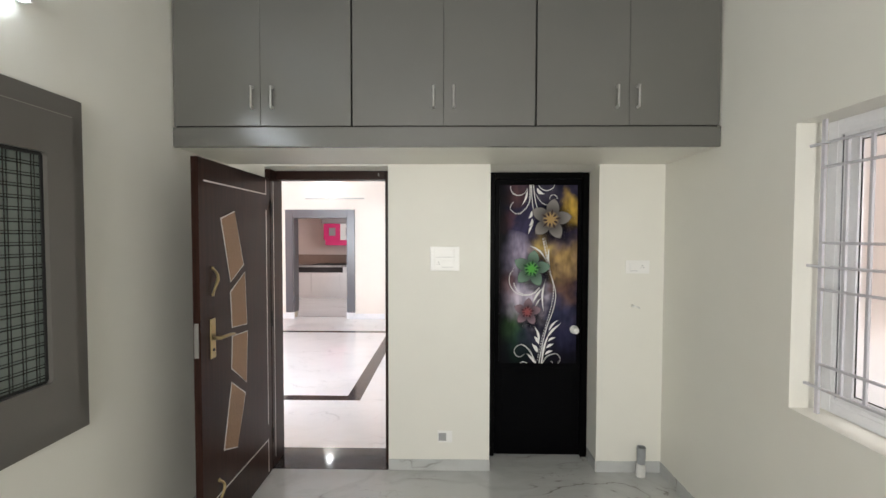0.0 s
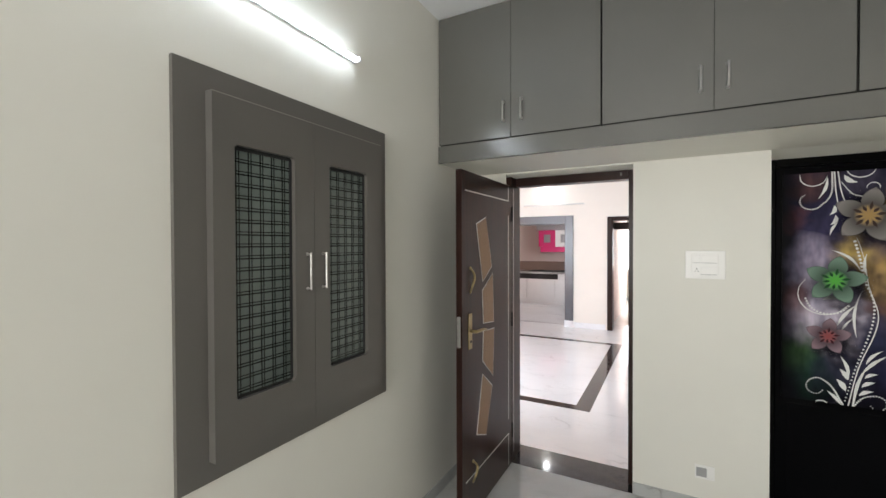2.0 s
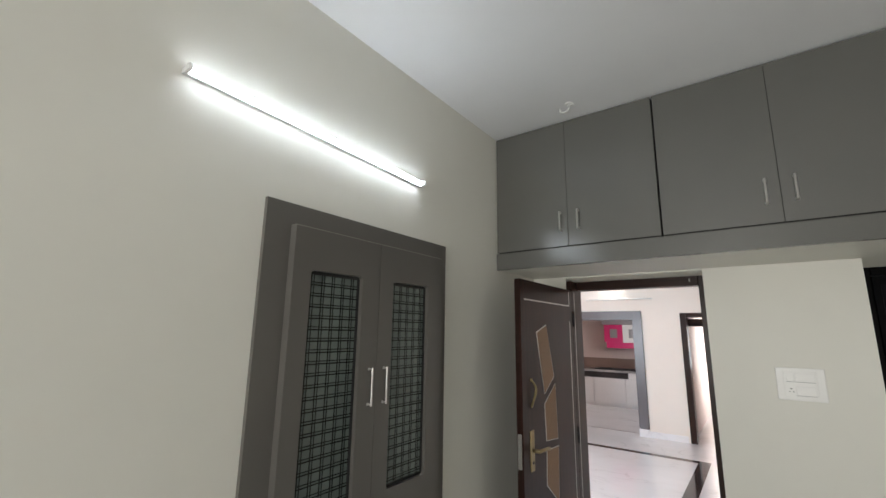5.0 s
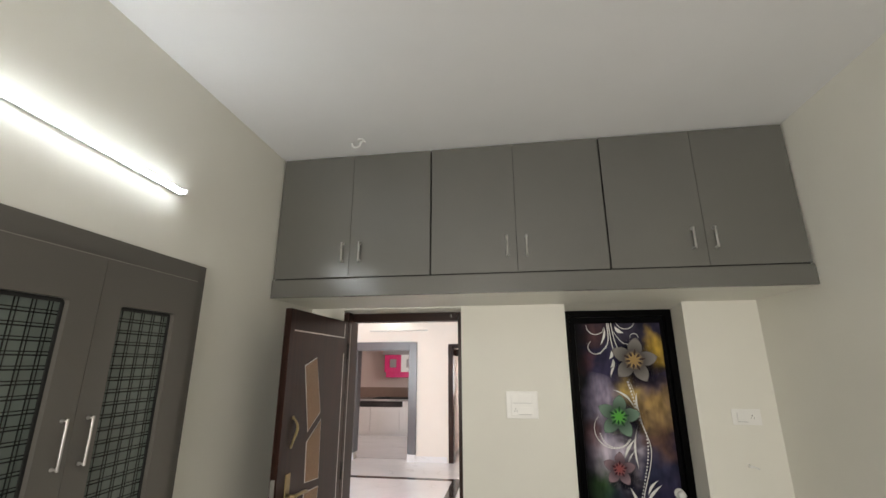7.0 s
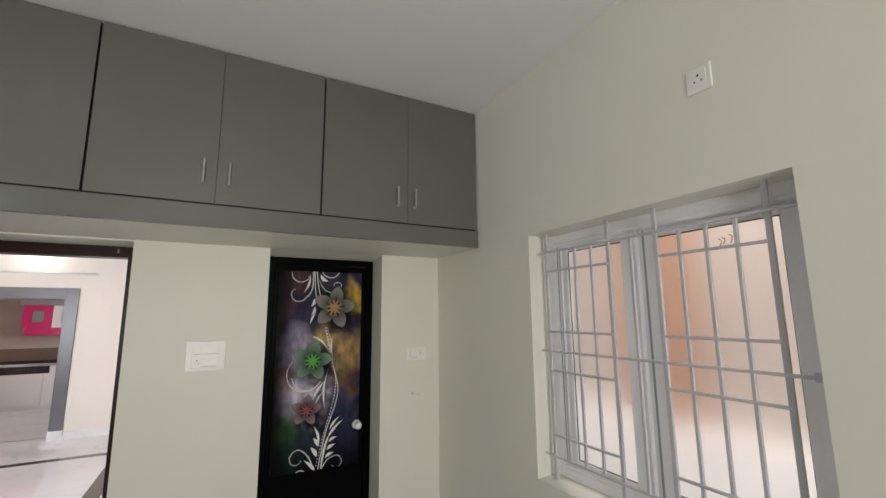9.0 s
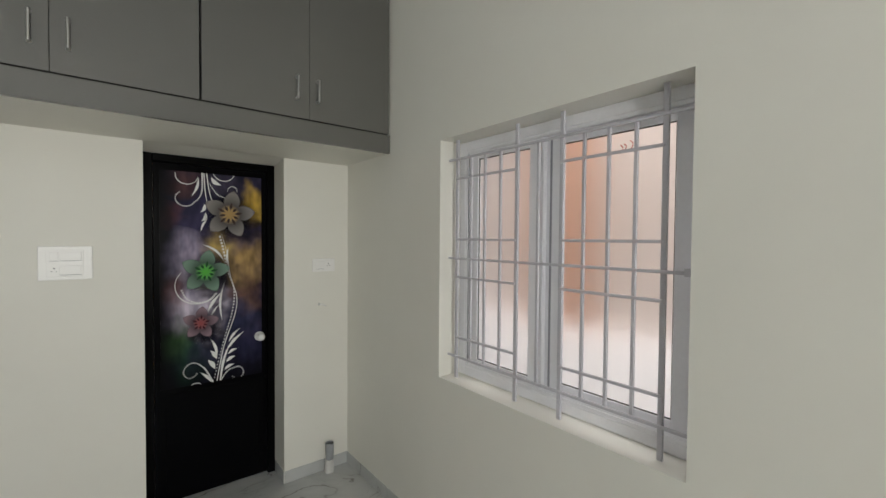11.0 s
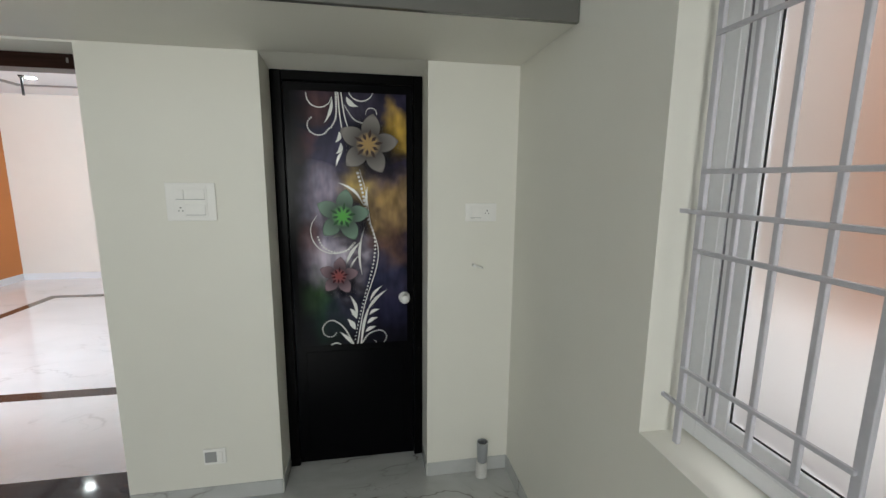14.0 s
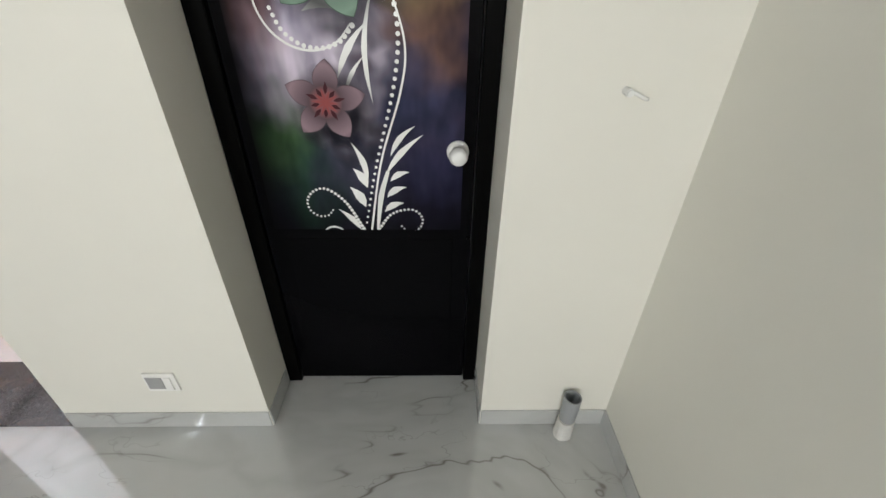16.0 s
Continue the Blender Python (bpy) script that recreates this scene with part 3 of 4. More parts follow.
# ---------------- wall cupboard with patterned panes ----------------
wc = thing("wall_cupboard", (XW, 1.2, 0.838), "taupe laminate wall cupboard with two plaid glass doors, closed", "cupboard")
y0, y1, z0, z1 = 0.687, 1.722, 0.838, 2.153
part("frame", boxes((XW, XW + 0.016, y0, 0.80, z0, z1), (XW, XW + 0.016, 1.62, y1, z0, z1), (XW, XW + 0.016, 0.80, 1.62, z0, 0.93), (XW, XW + 0.016, 0.80, 1.62, 2.05, z1)), CABINET_GREY, wc)
part("back_panel", boxes((XW - 0.148, XW - 0.14, 0.802, 1.618, 0.932, 2.048)), LAMINATE_DARK, wc)
for a, b, g0, g1, hy in ((0.785, 1.2045, 0.860, 1.108, 1.166), (1.2065, 1.640, 1.290, 1.536, 1.249)):
    fx0, fx1 = XW + 0.017, XW + 0.050
    d = part("door", boxes((fx0, fx1, a, g0, 0.905, 2.072), (fx0, fx1, g1, b, 0.905, 2.072), (fx0, fx1, g0, g1, 0.905, 1.078), (fx0, fx1, g0, g1, 1.918, 2.072)), CABINET_GREY, wc)
    for cy, sy in ((g0, 1), (g1, -1)):
        for cz, sz in ((1.078, 1), (1.918, -1)):
            bm = bmesh.new()
            arc = [(cy + sy * 0.016 * (1 - math.sin(k * math.pi / 12)), cz + sz * 0.016 * (1 - math.cos(k * math.pi / 12))) for k in range(7)]
            rows = [[bm.verts.new((xx, yy, zz)) for yy, zz in [(cy, cz)] + arc] for xx in (fx0 + 0.012, fx1 - 0.0004)]
            bm.faces.new(rows[0])
            bm.faces.new(rows[1])
            for k in range(1, 7):
                bm.faces.new((rows[0][k], rows[0][k + 1], rows[1][k + 1], rows[1][k]))
            part("corner_fillet", bm, CABINET_GREY, d)
    part("pane", boxes((fx0 + 0.006, fx0 + 0.011, g0 + 0.0005, g1 - 0.0005, 1.0785, 1.9175)), PANE_GREEN, d, "dull green patterned glass pane")
    bm = bmesh.new()
    px0, px1 = fx0 + 0.0112, fx0 + 0.012
    k = 0
    while 1.078 + 0.024 + k * 0.0405 < 1.912:
        zz = 1.078 + 0.018 + k * 0.0405
        for off, w in ((0.0, 0.0042), (0.0105, 0.0030)):
            box(bm, px0, px1, g0, g1, zz + off, zz + off + w)
        k += 1
    k = 0
    while g0 + 0.02 + k * 0.047 < g1 - 0.01:
        yy = g0 + 0.016 + k * 0.047
        for off, w in ((0.0, 0.0040), (0.0115, 0.0030)):
            box(bm, px0 + 0.001, px1 + 0.001, yy + off, yy + off + w, 1.078, 1.918)
        k += 1
    # Paler strip puts the light caught by the top edge into colour.
    part("lit_edge", boxes((fx1 - 0.001, fx1 + 0.0004, a, b, 2.0695, 2.072), (fx0, fx1 + 0.0004, a, b, 2.072, 2.0726)), LIT_EDGE, d, "lighter strip for the light caught by the top edge")
    part("plaid_pattern", bm, PLAID, d, "dark double-line plaid print")
    # Black strips round the pane colour in the recess's inner shadow.
    bm = boxes((fx0 + 0.0111, fx0 + 0.016, g0, g0 + 0.006, 1.078, 1.918), (fx0 + 0.0111, fx0 + 0.016, g1 - 0.010, g1, 1.078, 1.918),
               (fx0 + 0.0111, fx0 + 0.016, g0 + 0.006, g1 - 0.010, 1.905, 1.918), (fx0 + 0.0111, fx0 + 0.016, g0 + 0.006, g1 - 0.010, 1.078, 1.088))
    part("recess_shade", bm, GASKET, d)
    bow_handle(d, (fx1, hy, 1.487), (1, 0, 0), 0.146, 0.0041)

# ---------------- tube light over the cupboard ----------------
tl = thing("tube_light", (XW, 0.94, 2.44), "lit white batten tube light mounted on the wall", "tube light")
ta, tb = Vector((XW + 0.032, 0.381, 2.469)), Vector((XW + 0.032, 1.503, 2.438))
td = (tb - ta).normalized()


def along(bm, mat):
    bmesh.ops.transform(bm, matrix=mat, verts=bm.verts)
    return bm


half = (tb - ta).length / 2
side = (ta + tb) / 2
slant = math.asin(td.z)
put = Matrix.Translation(side) @ Matrix.Rotation(slant, 4, "X")
part("base", along(boxes((-0.031, -0.0095, -half, half, -0.0110, 0.0110), bevel=0.001), put), BATTEN, tl, "grey plastic batten")
bm = bmesh.new()
prof = [Vector((-0.011 + 0.015 * math.sin(math.pi * k / 10), 0, -0.0115 * math.cos(math.pi * k / 10))) for k in range(11)]
ends = []
for yy in (-half + 0.012, half - 0.012):
    ends.append([bm.verts.new((p.x, yy, p.z)) for p in prof])
for k in range(10):
    bm.faces.new((ends[0][k], ends[0][k + 1], ends[1][k + 1], ends[1][k]))
bm.faces.new(ends[0])
bm.faces.new(ends[1])
bm.faces.new((ends[0][0], ends[1][0], ends[1][10], ends[0][10]))
part("diffuser", along(bm, put), TUBE, tl, "lit milky diffuser")
for yy in (-half, half - 0.012):
    part("end_cap", along(boxes((-0.0112, 0.0185, yy, yy + 0.0118, -0.0125, 0.0125), bevel=0.003), put), WHITE_PVC, tl)

# ---------------- wooden door ----------------
fr = thing("door_frame", (-0.81, 3.0, 0.0), "dark brown polished wooden door frame with silver line", "door frame", kind="structure")
part("jamb", boxes((-1.235, -1.197, YN + 0.004, 3.075, 0.002, 2.072), bevel=0.002), DARK_WOOD, fr)
part("jamb", boxes((-0.428, -0.394, YN + 0.10, 3.075, 0.002, 2.072), bevel=0.002), DARK_WOOD, fr)
part("head", boxes((-1.196, -0.429, YN + 0.10, 3.075, 2.012, 2.072), bevel=0.002), DARK_WOOD_X, fr)
part("silver_line", boxes((-1.1975, -1.1960, YN + 0.045, YN + 0.052, 0.06, 1.99)), SILVER, fr)
part("strike_plate", boxes((-0.4305, -0.4280, YN + 0.11, YN + 0.14, 0.47, 0.53), bevel=0.001), STEEL, fr)
part("bolt_keeper", boxes((-0.478, -0.470, YN + 0.096, YN + 0.1005, 2.036, 2.056), bevel=0.001), DULL_STEEL, fr)

LX, LY0, LY1 = -1.186, 2.038, 2.845
dr = thing("door_1", (LX, LY1, 0.0), "open dark brown veneered door with cane inlays and brass lever", "door", kind="structure")
part("leaf", boxes((LX - 0.036, LX, LY0, LY1, 0.012, 2.0), bevel=0.002), DARK_WOOD, dr)


def flat_shape(points, x0, x1):
    """A flat plate in the door's plane from a few corners (y, z)."""
    bm = bmesh.new()
    a = [bm.verts.new((x0, y, z)) for y, z in points]
    b = [bm.verts.new((x1, y, z)) for y, z in points]
    bm.faces.new(a)
    bm.faces.new(b)
    n = len(points)
    for k in range(n):
        bm.faces.new((a[k], a[(k + 1) % n], b[(k + 1) % n], b[k]))
    return bm


inlays = (((2.239, 1.706), (2.373, 1.750), (2.462, 1.450), (2.325, 1.367)), ((2.324, 1.306), (2.480, 1.400), (2.496, 1.094), (2.337, 1.110)),
          ((2.337, 1.056), (2.502, 1.046), (2.482, 0.752), (2.326, 0.880)), ((2.321, 0.797), (2.467, 0.685), (2.370, 0.415), (2.240, 0.468)))
for c in inlays:
    cy, cz = sum(p[0] for p in c) / 4, sum(p[1] for p in c) / 4
    grown = [(cy + (y - cy) * 1.09, cz + (z - cz) * 1.035) for y, z in c]
    rim = part("inlay_rim", flat_shape(grown, LX - 0.001, LX + 0.0022), SILVER, dr, "thin silver rim")
    part("cane_panel", flat_shape(c, LX + 0.0022, LX + 0.0040), CANE, rim, "tan woven cane panel")
for row in ((LY0 + 0.045, 2.784, 1.886, 1.893), (2.779, 2.786, 1.893, 1.985), (2.779, 2.786, 0.355, 1.785), (2.085, 2.780, 0.248, 0.255), (2.779, 2.786, 0.03, 0.255)):
    part("inlay_line", boxes((LX - 0.001, LX + 0.0015, *row)), SILVER, dr)


def curved_pull(parent, y, z, h, name):
    """S-shaped brass pull with two fixing pads."""
    bm = bmesh.new()
    pts = [(LX + 0.004 + 0.016 * math.sin(math.pi * s), y - 0.012 * math.sin(2 * math.pi * s) + 0.014 * math.sin(math.pi * s), z + h * (s - 0.5)) for s in (k / 14 for k in range(15))]
    sweep(bm, pts, 0.0062, 10, lambda s: 0.8 + 0.5 * math.sin(math.pi * s))
    for s in (-0.5, 0.5):
        rod(bm, (LX, y, z + h * s), (LX + 0.006, y, z + h * s), 0.010, 14)
    part(name, bm, BRASS, parent, "curved antique brass pull", smooth=True)


curved_pull(dr, 2.147, 1.385, 0.135, "pull_handle")
curved_pull(dr, 2.180, 0.275, 0.115, "foot_bolt")
lock = part("lock_plate", boxes((LX, LX + 0.006, 2.118, 2.163, 0.992, 1.195), bevel=0.0025, seg=2), BRASS, dr, "antique brass lock plate")
bm = bmesh.new()
rod(bm, (LX + 0.006, 2.142, 1.095), (LX + 0.045, 2.142, 1.095), 0.010, 14)
sweep(bm, smooth_line([(LX + 0.042, 2.135, 1.095), (LX + 0.048, 2.18, 1.096), (LX + 0.047, 2.24, 1.092), (LX + 0.043, 2.275, 1.084)], 5), 0.009, 10)
part("lever", bm, BRASS, lock, "brass lever handle", smooth=True)
bm = bmesh.new()
rod(bm, (LX + 0.005, 2.142, 1.035), (LX + 0.009, 2.142, 1.035), 0.008, 14)
part("keyhole", bm, HOLE, lock)
part("latch_plate", boxes((LX - 0.030, LX - 0.008, LY0 - 0.003, LY0 + 0.001, 1.02, 1.19), bevel=0.001), DULL_STEEL, dr, "dull steel latch plate on the door edge")
for z in (0.25, 1.05, 1.80):
    bm = bmesh.new()
    rod(bm, (LX + 0.004, LY1 + 0.008, z - 0.05), (LX + 0.004, LY1 + 0.008, z + 0.05), 0.006, 10)
    part("hinge", bm, GASKET, dr, smooth=True)

# ---------------- printed black door ----------------
CX, YD = 0.665, 3.065
bf = thing("black_door_frame", (CX, YD, 0.0), "black plastic frame of the bathroom door", "door frame", kind="structure")
part("jamb", boxes((0.302, 0.352, YD, YD + 0.06, 0.0, 2.075), bevel=0.003), BLACK_FRAME, bf)
part("jamb", boxes((0.982, 1.028, YD, YD + 0.06, 0.0, 2.075), bevel=0.003), BLACK_FRAME, bf)
part("head", boxes((0.353, 0.981, YD, YD + 0.06, 2.030, 2.075), bevel=0.003), BLACK_FRAME, bf)


def recess_filler(x0, x1, section, label):
    """Sloping plaster between the loft slab and a door frame that stands back in its opening."""
    bm = bmesh.new()
    ends = [[bm.verts.new((x, y, z)) for y, z in section] for x in (x0, x1)]
    for k in range(4):
        bm.faces.new((ends[0][k], ends[0][(k + 1) % 4], ends[1][(k + 1) % 4], ends[1][k]))
    bm.faces.new(ends[0])
    bm.faces.new(ends[1])
    bmesh.ops.recalc_face_normals(bm, faces=bm.faces)
    structure("recess_filler", bm, PAINT, label, "filler")


recess_filler(0.3005, 1.0295, ((2.885, 2.0995), (YD + 0.06, 2.0995), (YD + 0.06, 2.0755), (YD, 2.0755)), "sloping cream plaster above the black door frame")
recess_filler(-1.2345, -0.3935, ((2.878, 2.0915), (3.075, 2.0915), (3.075, 2.0725), (YN + 0.10, 2.0725)), "sloping cream plaster above the wooden door frame")
bd = thing("door_2", (CX, YD, 0.01), "closed black bathroom door with printed flowers and white knob", "door", kind="structure")
part("leaf", boxes((0.355, 0.979, YD + 0.012, YD + 0.042, 0.012, 2.027), bevel=0.002), BLACK_PVC, bd)
part("bottom_panel", boxes((0.41, 0.925, YD + 0.0095, YD + 0.0125, 0.055, 0.655), bevel=0.0012), BLACK_PVC, bd, "flat glossy black lower panel")
PX0, PX1, PZ0, PZ1 = 0.385, 0.946, 0.690, 1.985
YA = YD + 0.0085
panel = part("printed_panel", boxes((PX0, PX1, YA, YD + 0.0122, PZ0, PZ1)), PRINT, bd, "glossy printed panel of blurred dark colours")


def clip_panel(bm):
    """Keep what lies on the panel."""
    for co, no in (((PX0, 0, 0), (-1, 0, 0)), ((PX1, 0, 0), (1, 0, 0)), ((0, 0, PZ0), (0, 0, -1)), ((0, 0, PZ1), (0, 0, 1))):
        bmesh.ops.bisect_plane(bm, geom=bm.verts[:] + bm.edges[:] + bm.faces[:], plane_co=co, plane_no=no, clear_outer=True)
    return bm


def ribbon(bm, pts, widths, y, n=8):
    """A flat printed stroke along a smooth line of (dx, z), thick and thin."""
    line = smooth_line([(CX + a, y, b) for a, b in pts], n)
    last = None
    for i, p in enumerate(line):
        d = (line[min(i + 1, len(line) - 1)] - line[max(i - 1, 0)]).normalized()
        s = Vector((-d.z, 0, d.x))
        f = i / (len(line) - 1) * (len(widths) - 1)
        k = min(int(f), len(widths) - 2)
        w = widths[k] + (widths[k + 1] - widths[k]) * (f - k)
        a, b = bm.verts.new(p + s * w / 2), bm.verts.new(p - s * w / 2)
        if last:
            bm.faces.new((last[0], a, b, last[1]))
        last = (a, b)


def blade(bm, a, b, bulge, width, y):
    """A pointed leaf from a to b."""
    a, b = Vector((a[0], 0, a[1])), Vector((b[0], 0, b[1]))
    d = b - a
    s = Vector((-d.z, 0, d.x)).normalized()
    pts = [(p.x, p.z) for p in (a + d * t + s * bulge * math.sin(math.pi * t) for t in (0, 0.25, 0.5, 0.75, 1))]
    ribbon(bm, pts, (0.0006, width * 0.75, width, width * 0.55, 0.0006), y)


def dotted(bm, pts, r0, r1, count, y):
    line = smooth_line([(CX + a, y, b) for a, b in pts], 24)
    total = [0.0]
    for p, q in zip(line, line[1:]):
        total.append(total[-1] + (q - p).length)
    j = 0
    for k in range(count):
        at = total[-1] * k / (count - 1)
        while j < len(total) - 2 and total[j + 1] < at:
            j += 1
        f = (at - total[j]) / max(1e-9, total[j + 1] - total[j])
        c = line[j].lerp(line[j + 1], f)
        r = r0 + (r1 - r0) * k / (count - 1)
        bm.faces.new([bm.verts.new(c + Vector((r * math.cos(a), 0, r * math.sin(a)))) for a in (2 * math.pi * i / 10 for i in range(10))])


def curl(cx, cz, r0, r1, a0, a1, n=7):
    """Control points of a spiral, degrees."""
    return [(cx + (r0 + (r1 - r0) * k / (n - 1)) * math.cos(radians(a0 + (a1 - a0) * k / (n - 1))),
             cz + (r0 + (r1 - r0) * k / (n - 1)) * math.sin(radians(a0 + (a1 - a0) * k / (n - 1)))) for k in range(n)]


Y1 = YA - 0.0006
bm = bmesh.new()
ribbon(bm, [(0.043, 1.616), (0.072, 1.503), (0.094, 1.345), (0.130, 1.208), (0.116, 1.094), (0.054, 0.903), (0.011, 0.680)], (0.002, 0.003, 0.004, 0.005, 0.0055, 0.0055, 0.006), Y1)
ribbon(bm, [(0.030, 0.68), (0.048, 0.80), (0.072, 0.88)], (0.006, 0.016, 0.010), Y1)
ribbon(bm, [(-0.052, 1.99), (-0.045, 1.87), (-0.030, 1.77)], (0.006, 0.006, 0.003), Y1)
ribbon(bm, [(-0.038, 1.99), (-0.022, 1.87), (0.005, 1.78)], (0.006, 0.006, 0.003), Y1)
part("stem", clip_panel(bm), INK_WHITE, panel, "white printed stems")
bm = bmesh.new()
dotted(bm, [(0.035, 1.597), (0.056, 1.503), (0.076, 1.385), (0.113, 1.264), (0.103, 1.123), (0.039, 0.888), (0.000, 0.715)], 0.0072, 0.0036, 46, Y1 - 0.00015)
dotted(bm, [(-0.061, 1.985), (-0.063, 1.876), (-0.085, 1.822)] + curl(-0.158, 1.834, 0.064, 0.036, -20, -230, 7), 0.0056, 0.0034, 33, Y1 - 0.00015)
dotted(bm, [(-0.021, 1.922), (0.020, 1.861), (0.062, 1.842)], 0.0032, 0.0042, 14, Y1 - 0.00015)
dotted(bm, [(-0.011, 0.694), (-0.055, 0.782)] + curl(-0.122, 0.772, 0.055, 0.030, 72, 330, 7), 0.0056, 0.0030, 32, Y1 - 0.00015)
dotted(bm, [(0.036, 0.693), (0.075, 0.744)] + curl(0.130, 0.718, 0.042, 0.030, 95, -150, 7), 0.0050, 0.0028, 24, Y1 - 0.00015)
dotted(bm, curl(-0.076, 1.290, 0.098, 0.100, 190, 330, 6), 0.0050, 0.0064, 17, Y1 - 0.00015)
part("dots", clip_panel(bm), INK_WHITE, panel, "white printed dotted scrolls")
bm = bmesh.new()
ribbon(bm, curl(-0.090, 1.300, 0.118, 0.112, 135, 330, 8), (0.002, 0.005, 0.006, 0.003), Y1 - 0.0003)
ribbon(bm, curl(-0.146, 1.972, 0.056, 0.066, 175, 350, 6), (0.003, 0.006, 0.005, 0.003), Y1 - 0.0003)
ribbon(bm, curl(0.060, 2.010, 0.066, 0.062, 190, 345, 6), (0.003, 0.006, 0.006, 0.003), Y1 - 0.0003)
ribbon(bm, curl(0.108, 1.888, 0.026, 0.028, -10, 190, 6), (0.003, 0.005, 0.004, 0.002), Y1 - 0.0003)
ribbon(bm, curl(-0.100, 0.664, 0.036, 0.036, 20, 160, 5), (0.003, 0.006, 0.003), Y1 - 0.0003)
part("scroll", clip_panel(bm), INK_WHITE, panel, "white printed curls")
bm = bmesh.new()
for rank, (a, b, g, w) in enumerate((((-0.080, 1.955), (-0.120, 1.838), 0.010, 0.016), ((-0.012, 1.965), (0.044, 1.920), -0.012, 0.026), ((-0.052, 1.800), (-0.072, 1.745), 0.012, 0.020),
                   ((-0.046, 1.745), (-0.068, 1.690), 0.012, 0.022), ((-0.036, 1.705), (-0.070, 1.630), -0.006, 0.014), ((-0.060, 1.548), (0.062, 1.430), 0.022, 0.014),
                   ((0.078, 1.420), (0.082, 1.530), 0.006, 0.014), ((0.045, 1.066), (0.064, 1.325), 0.020, 0.014), ((-0.037, 1.125), (0.045, 1.250), 0.010, 0.018),
                   ((-0.022, 1.090), (0.030, 1.175), 0.006, 0.011), ((0.066, 0.870), (0.172, 0.985), 0.010, 0.018), ((0.082, 0.925), (0.150, 1.008), 0.010, 0.016),
                   ((0.078, 0.850), (0.132, 0.878), 0.008, 0.018), ((0.066, 0.800), (0.122, 0.832), 0.008, 0.021), ((0.056, 0.752), (0.114, 0.782), 0.008, 0.021),
                   ((0.014, 0.845), (-0.022, 0.962), -0.010, 0.018), ((0.012, 0.830), (-0.024, 0.888), -0.006, 0.026), ((0.002, 0.768), (-0.038, 0.832), -0.006, 0.028),
                   ((-0.018, 0.690), (-0.078, 0.760), -0.006, 0.018), ((-0.100, 1.268), (0.000, 1.262), 0.020, 0.022))):
    blade(bm, a, b, g, w, Y1 - 0.00045 - rank * 0.00001)
part("leaves", clip_panel(bm), INK_WHITE, panel, "white printed leaves")


def flower(cx, cz, r, heart, rim, star, first):
    """A printed flower of five pointed petals, a dark star and a bright heart."""
    def petals(bm, rad, fat, y, dx=0.0, dz=0.0, inner=0.0):
        for k in range(5):
            a = radians(first + 72 * k)
            u, s = Vector((math.cos(a), 0, math.sin(a))), Vector((-math.sin(a), 0, math.cos(a)))
            left, right = [], []
            for i in range(13):
                t = i / 12
                w = fat * rad * (math.sin(math.pi * t ** 1.1) ** 0.8) if 0 < t < 1 else 0.0004
                c = Vector((CX + cx + dx, y, cz + dz)) + u * rad * (inner + (1 - inner) * t)
                left.append(bm.verts.new(c + s * w))
                right.append(bm.verts.new(c - s * w))
            for i in range(12):
                bm.faces.new((left[i], left[i + 1], right[i + 1], right[i]))
        return bm

    c = (CX + cx, Y1, cz)
    bm = bmesh.new()
    ring = [bm.verts.new((CX + cx + 0.016 + 1.12 * r * math.cos(2 * math.pi * k / 40), Y1 - 0.0008, cz - 0.018 + 1.12 * r * math.sin(2 * math.pi * k / 40))) for k in range(40)]
    bm.faces.new(ring)
    part("petal_shadow", clip_panel(bm), soft_ink("shadow_ink", (0.010, 0.010, 0.016), 1.12 * r), panel, "soft printed shadow under the flower", origin=(CX + cx + 0.016, Y1 - 0.0008, cz - 0.018))
    part("petal_outline", petals(bmesh.new(), r * 1.012, 0.306, Y1 - 0.0011), plain("rim_ink", tuple(v * 0.45 for v in rim), 0.3, bump=0.0, gloss=0.1), panel)
    part("petals", petals(bmesh.new(), r, 0.297, Y1 - 0.0014), petal_ink("petal_ink", heart, rim, r), panel, "printed flower petals", origin=(c[0], Y1 - 0.0014, c[2]))
    bm = bmesh.new()
    for k in range(10):
        a = radians(first + 36 * k)
        n, f = (r * 0.20, r * 0.50) if k % 2 == 0 else (r * 0.16, r * 0.38)
        blade(bm, (cx + math.cos(a) * n, cz + math.sin(a) * n), (cx + math.cos(a) * f, cz + math.sin(a) * f), 0.0, r * 0.105, Y1 - 0.0018 - k * 0.00001)
    part("dark_star", bm, plain("star_ink", star, 0.3, bump=0.0, gloss=0.1), panel)
    bm = bmesh.new()
    for k in range(10):
        a = radians(first + 18 + 36 * k)
        ln = r * (0.30 if k % 2 else 0.36)
        blade(bm, (cx - math.cos(a) * r * 0.03, cz - math.sin(a) * r * 0.03), (cx + math.cos(a) * ln, cz + math.sin(a) * ln), 0.0, r * 0.062, Y1 - 0.0022 - k * 0.00001)
    part("heart", bm, plain("heart_ink", heart, 0.3, bump=0.0, gloss=0.1), panel)


flower(0.090, 1.738, 0.152, (0.42, 0.27, 0.10), (0.19, 0.175, 0.165), (0.055, 0.035, 0.030), 80)
flower(-0.046, 1.380, 0.137, (0.10, 0.42, 0.06), (0.14, 0.215, 0.165), (0.018, 0.075, 0.025), 81)
flower(-0.074, 1.066, 0.102, (0.30, 0.075, 0.075), (0.21, 0.145, 0.17), (0.055, 0.012, 0.018), 84)

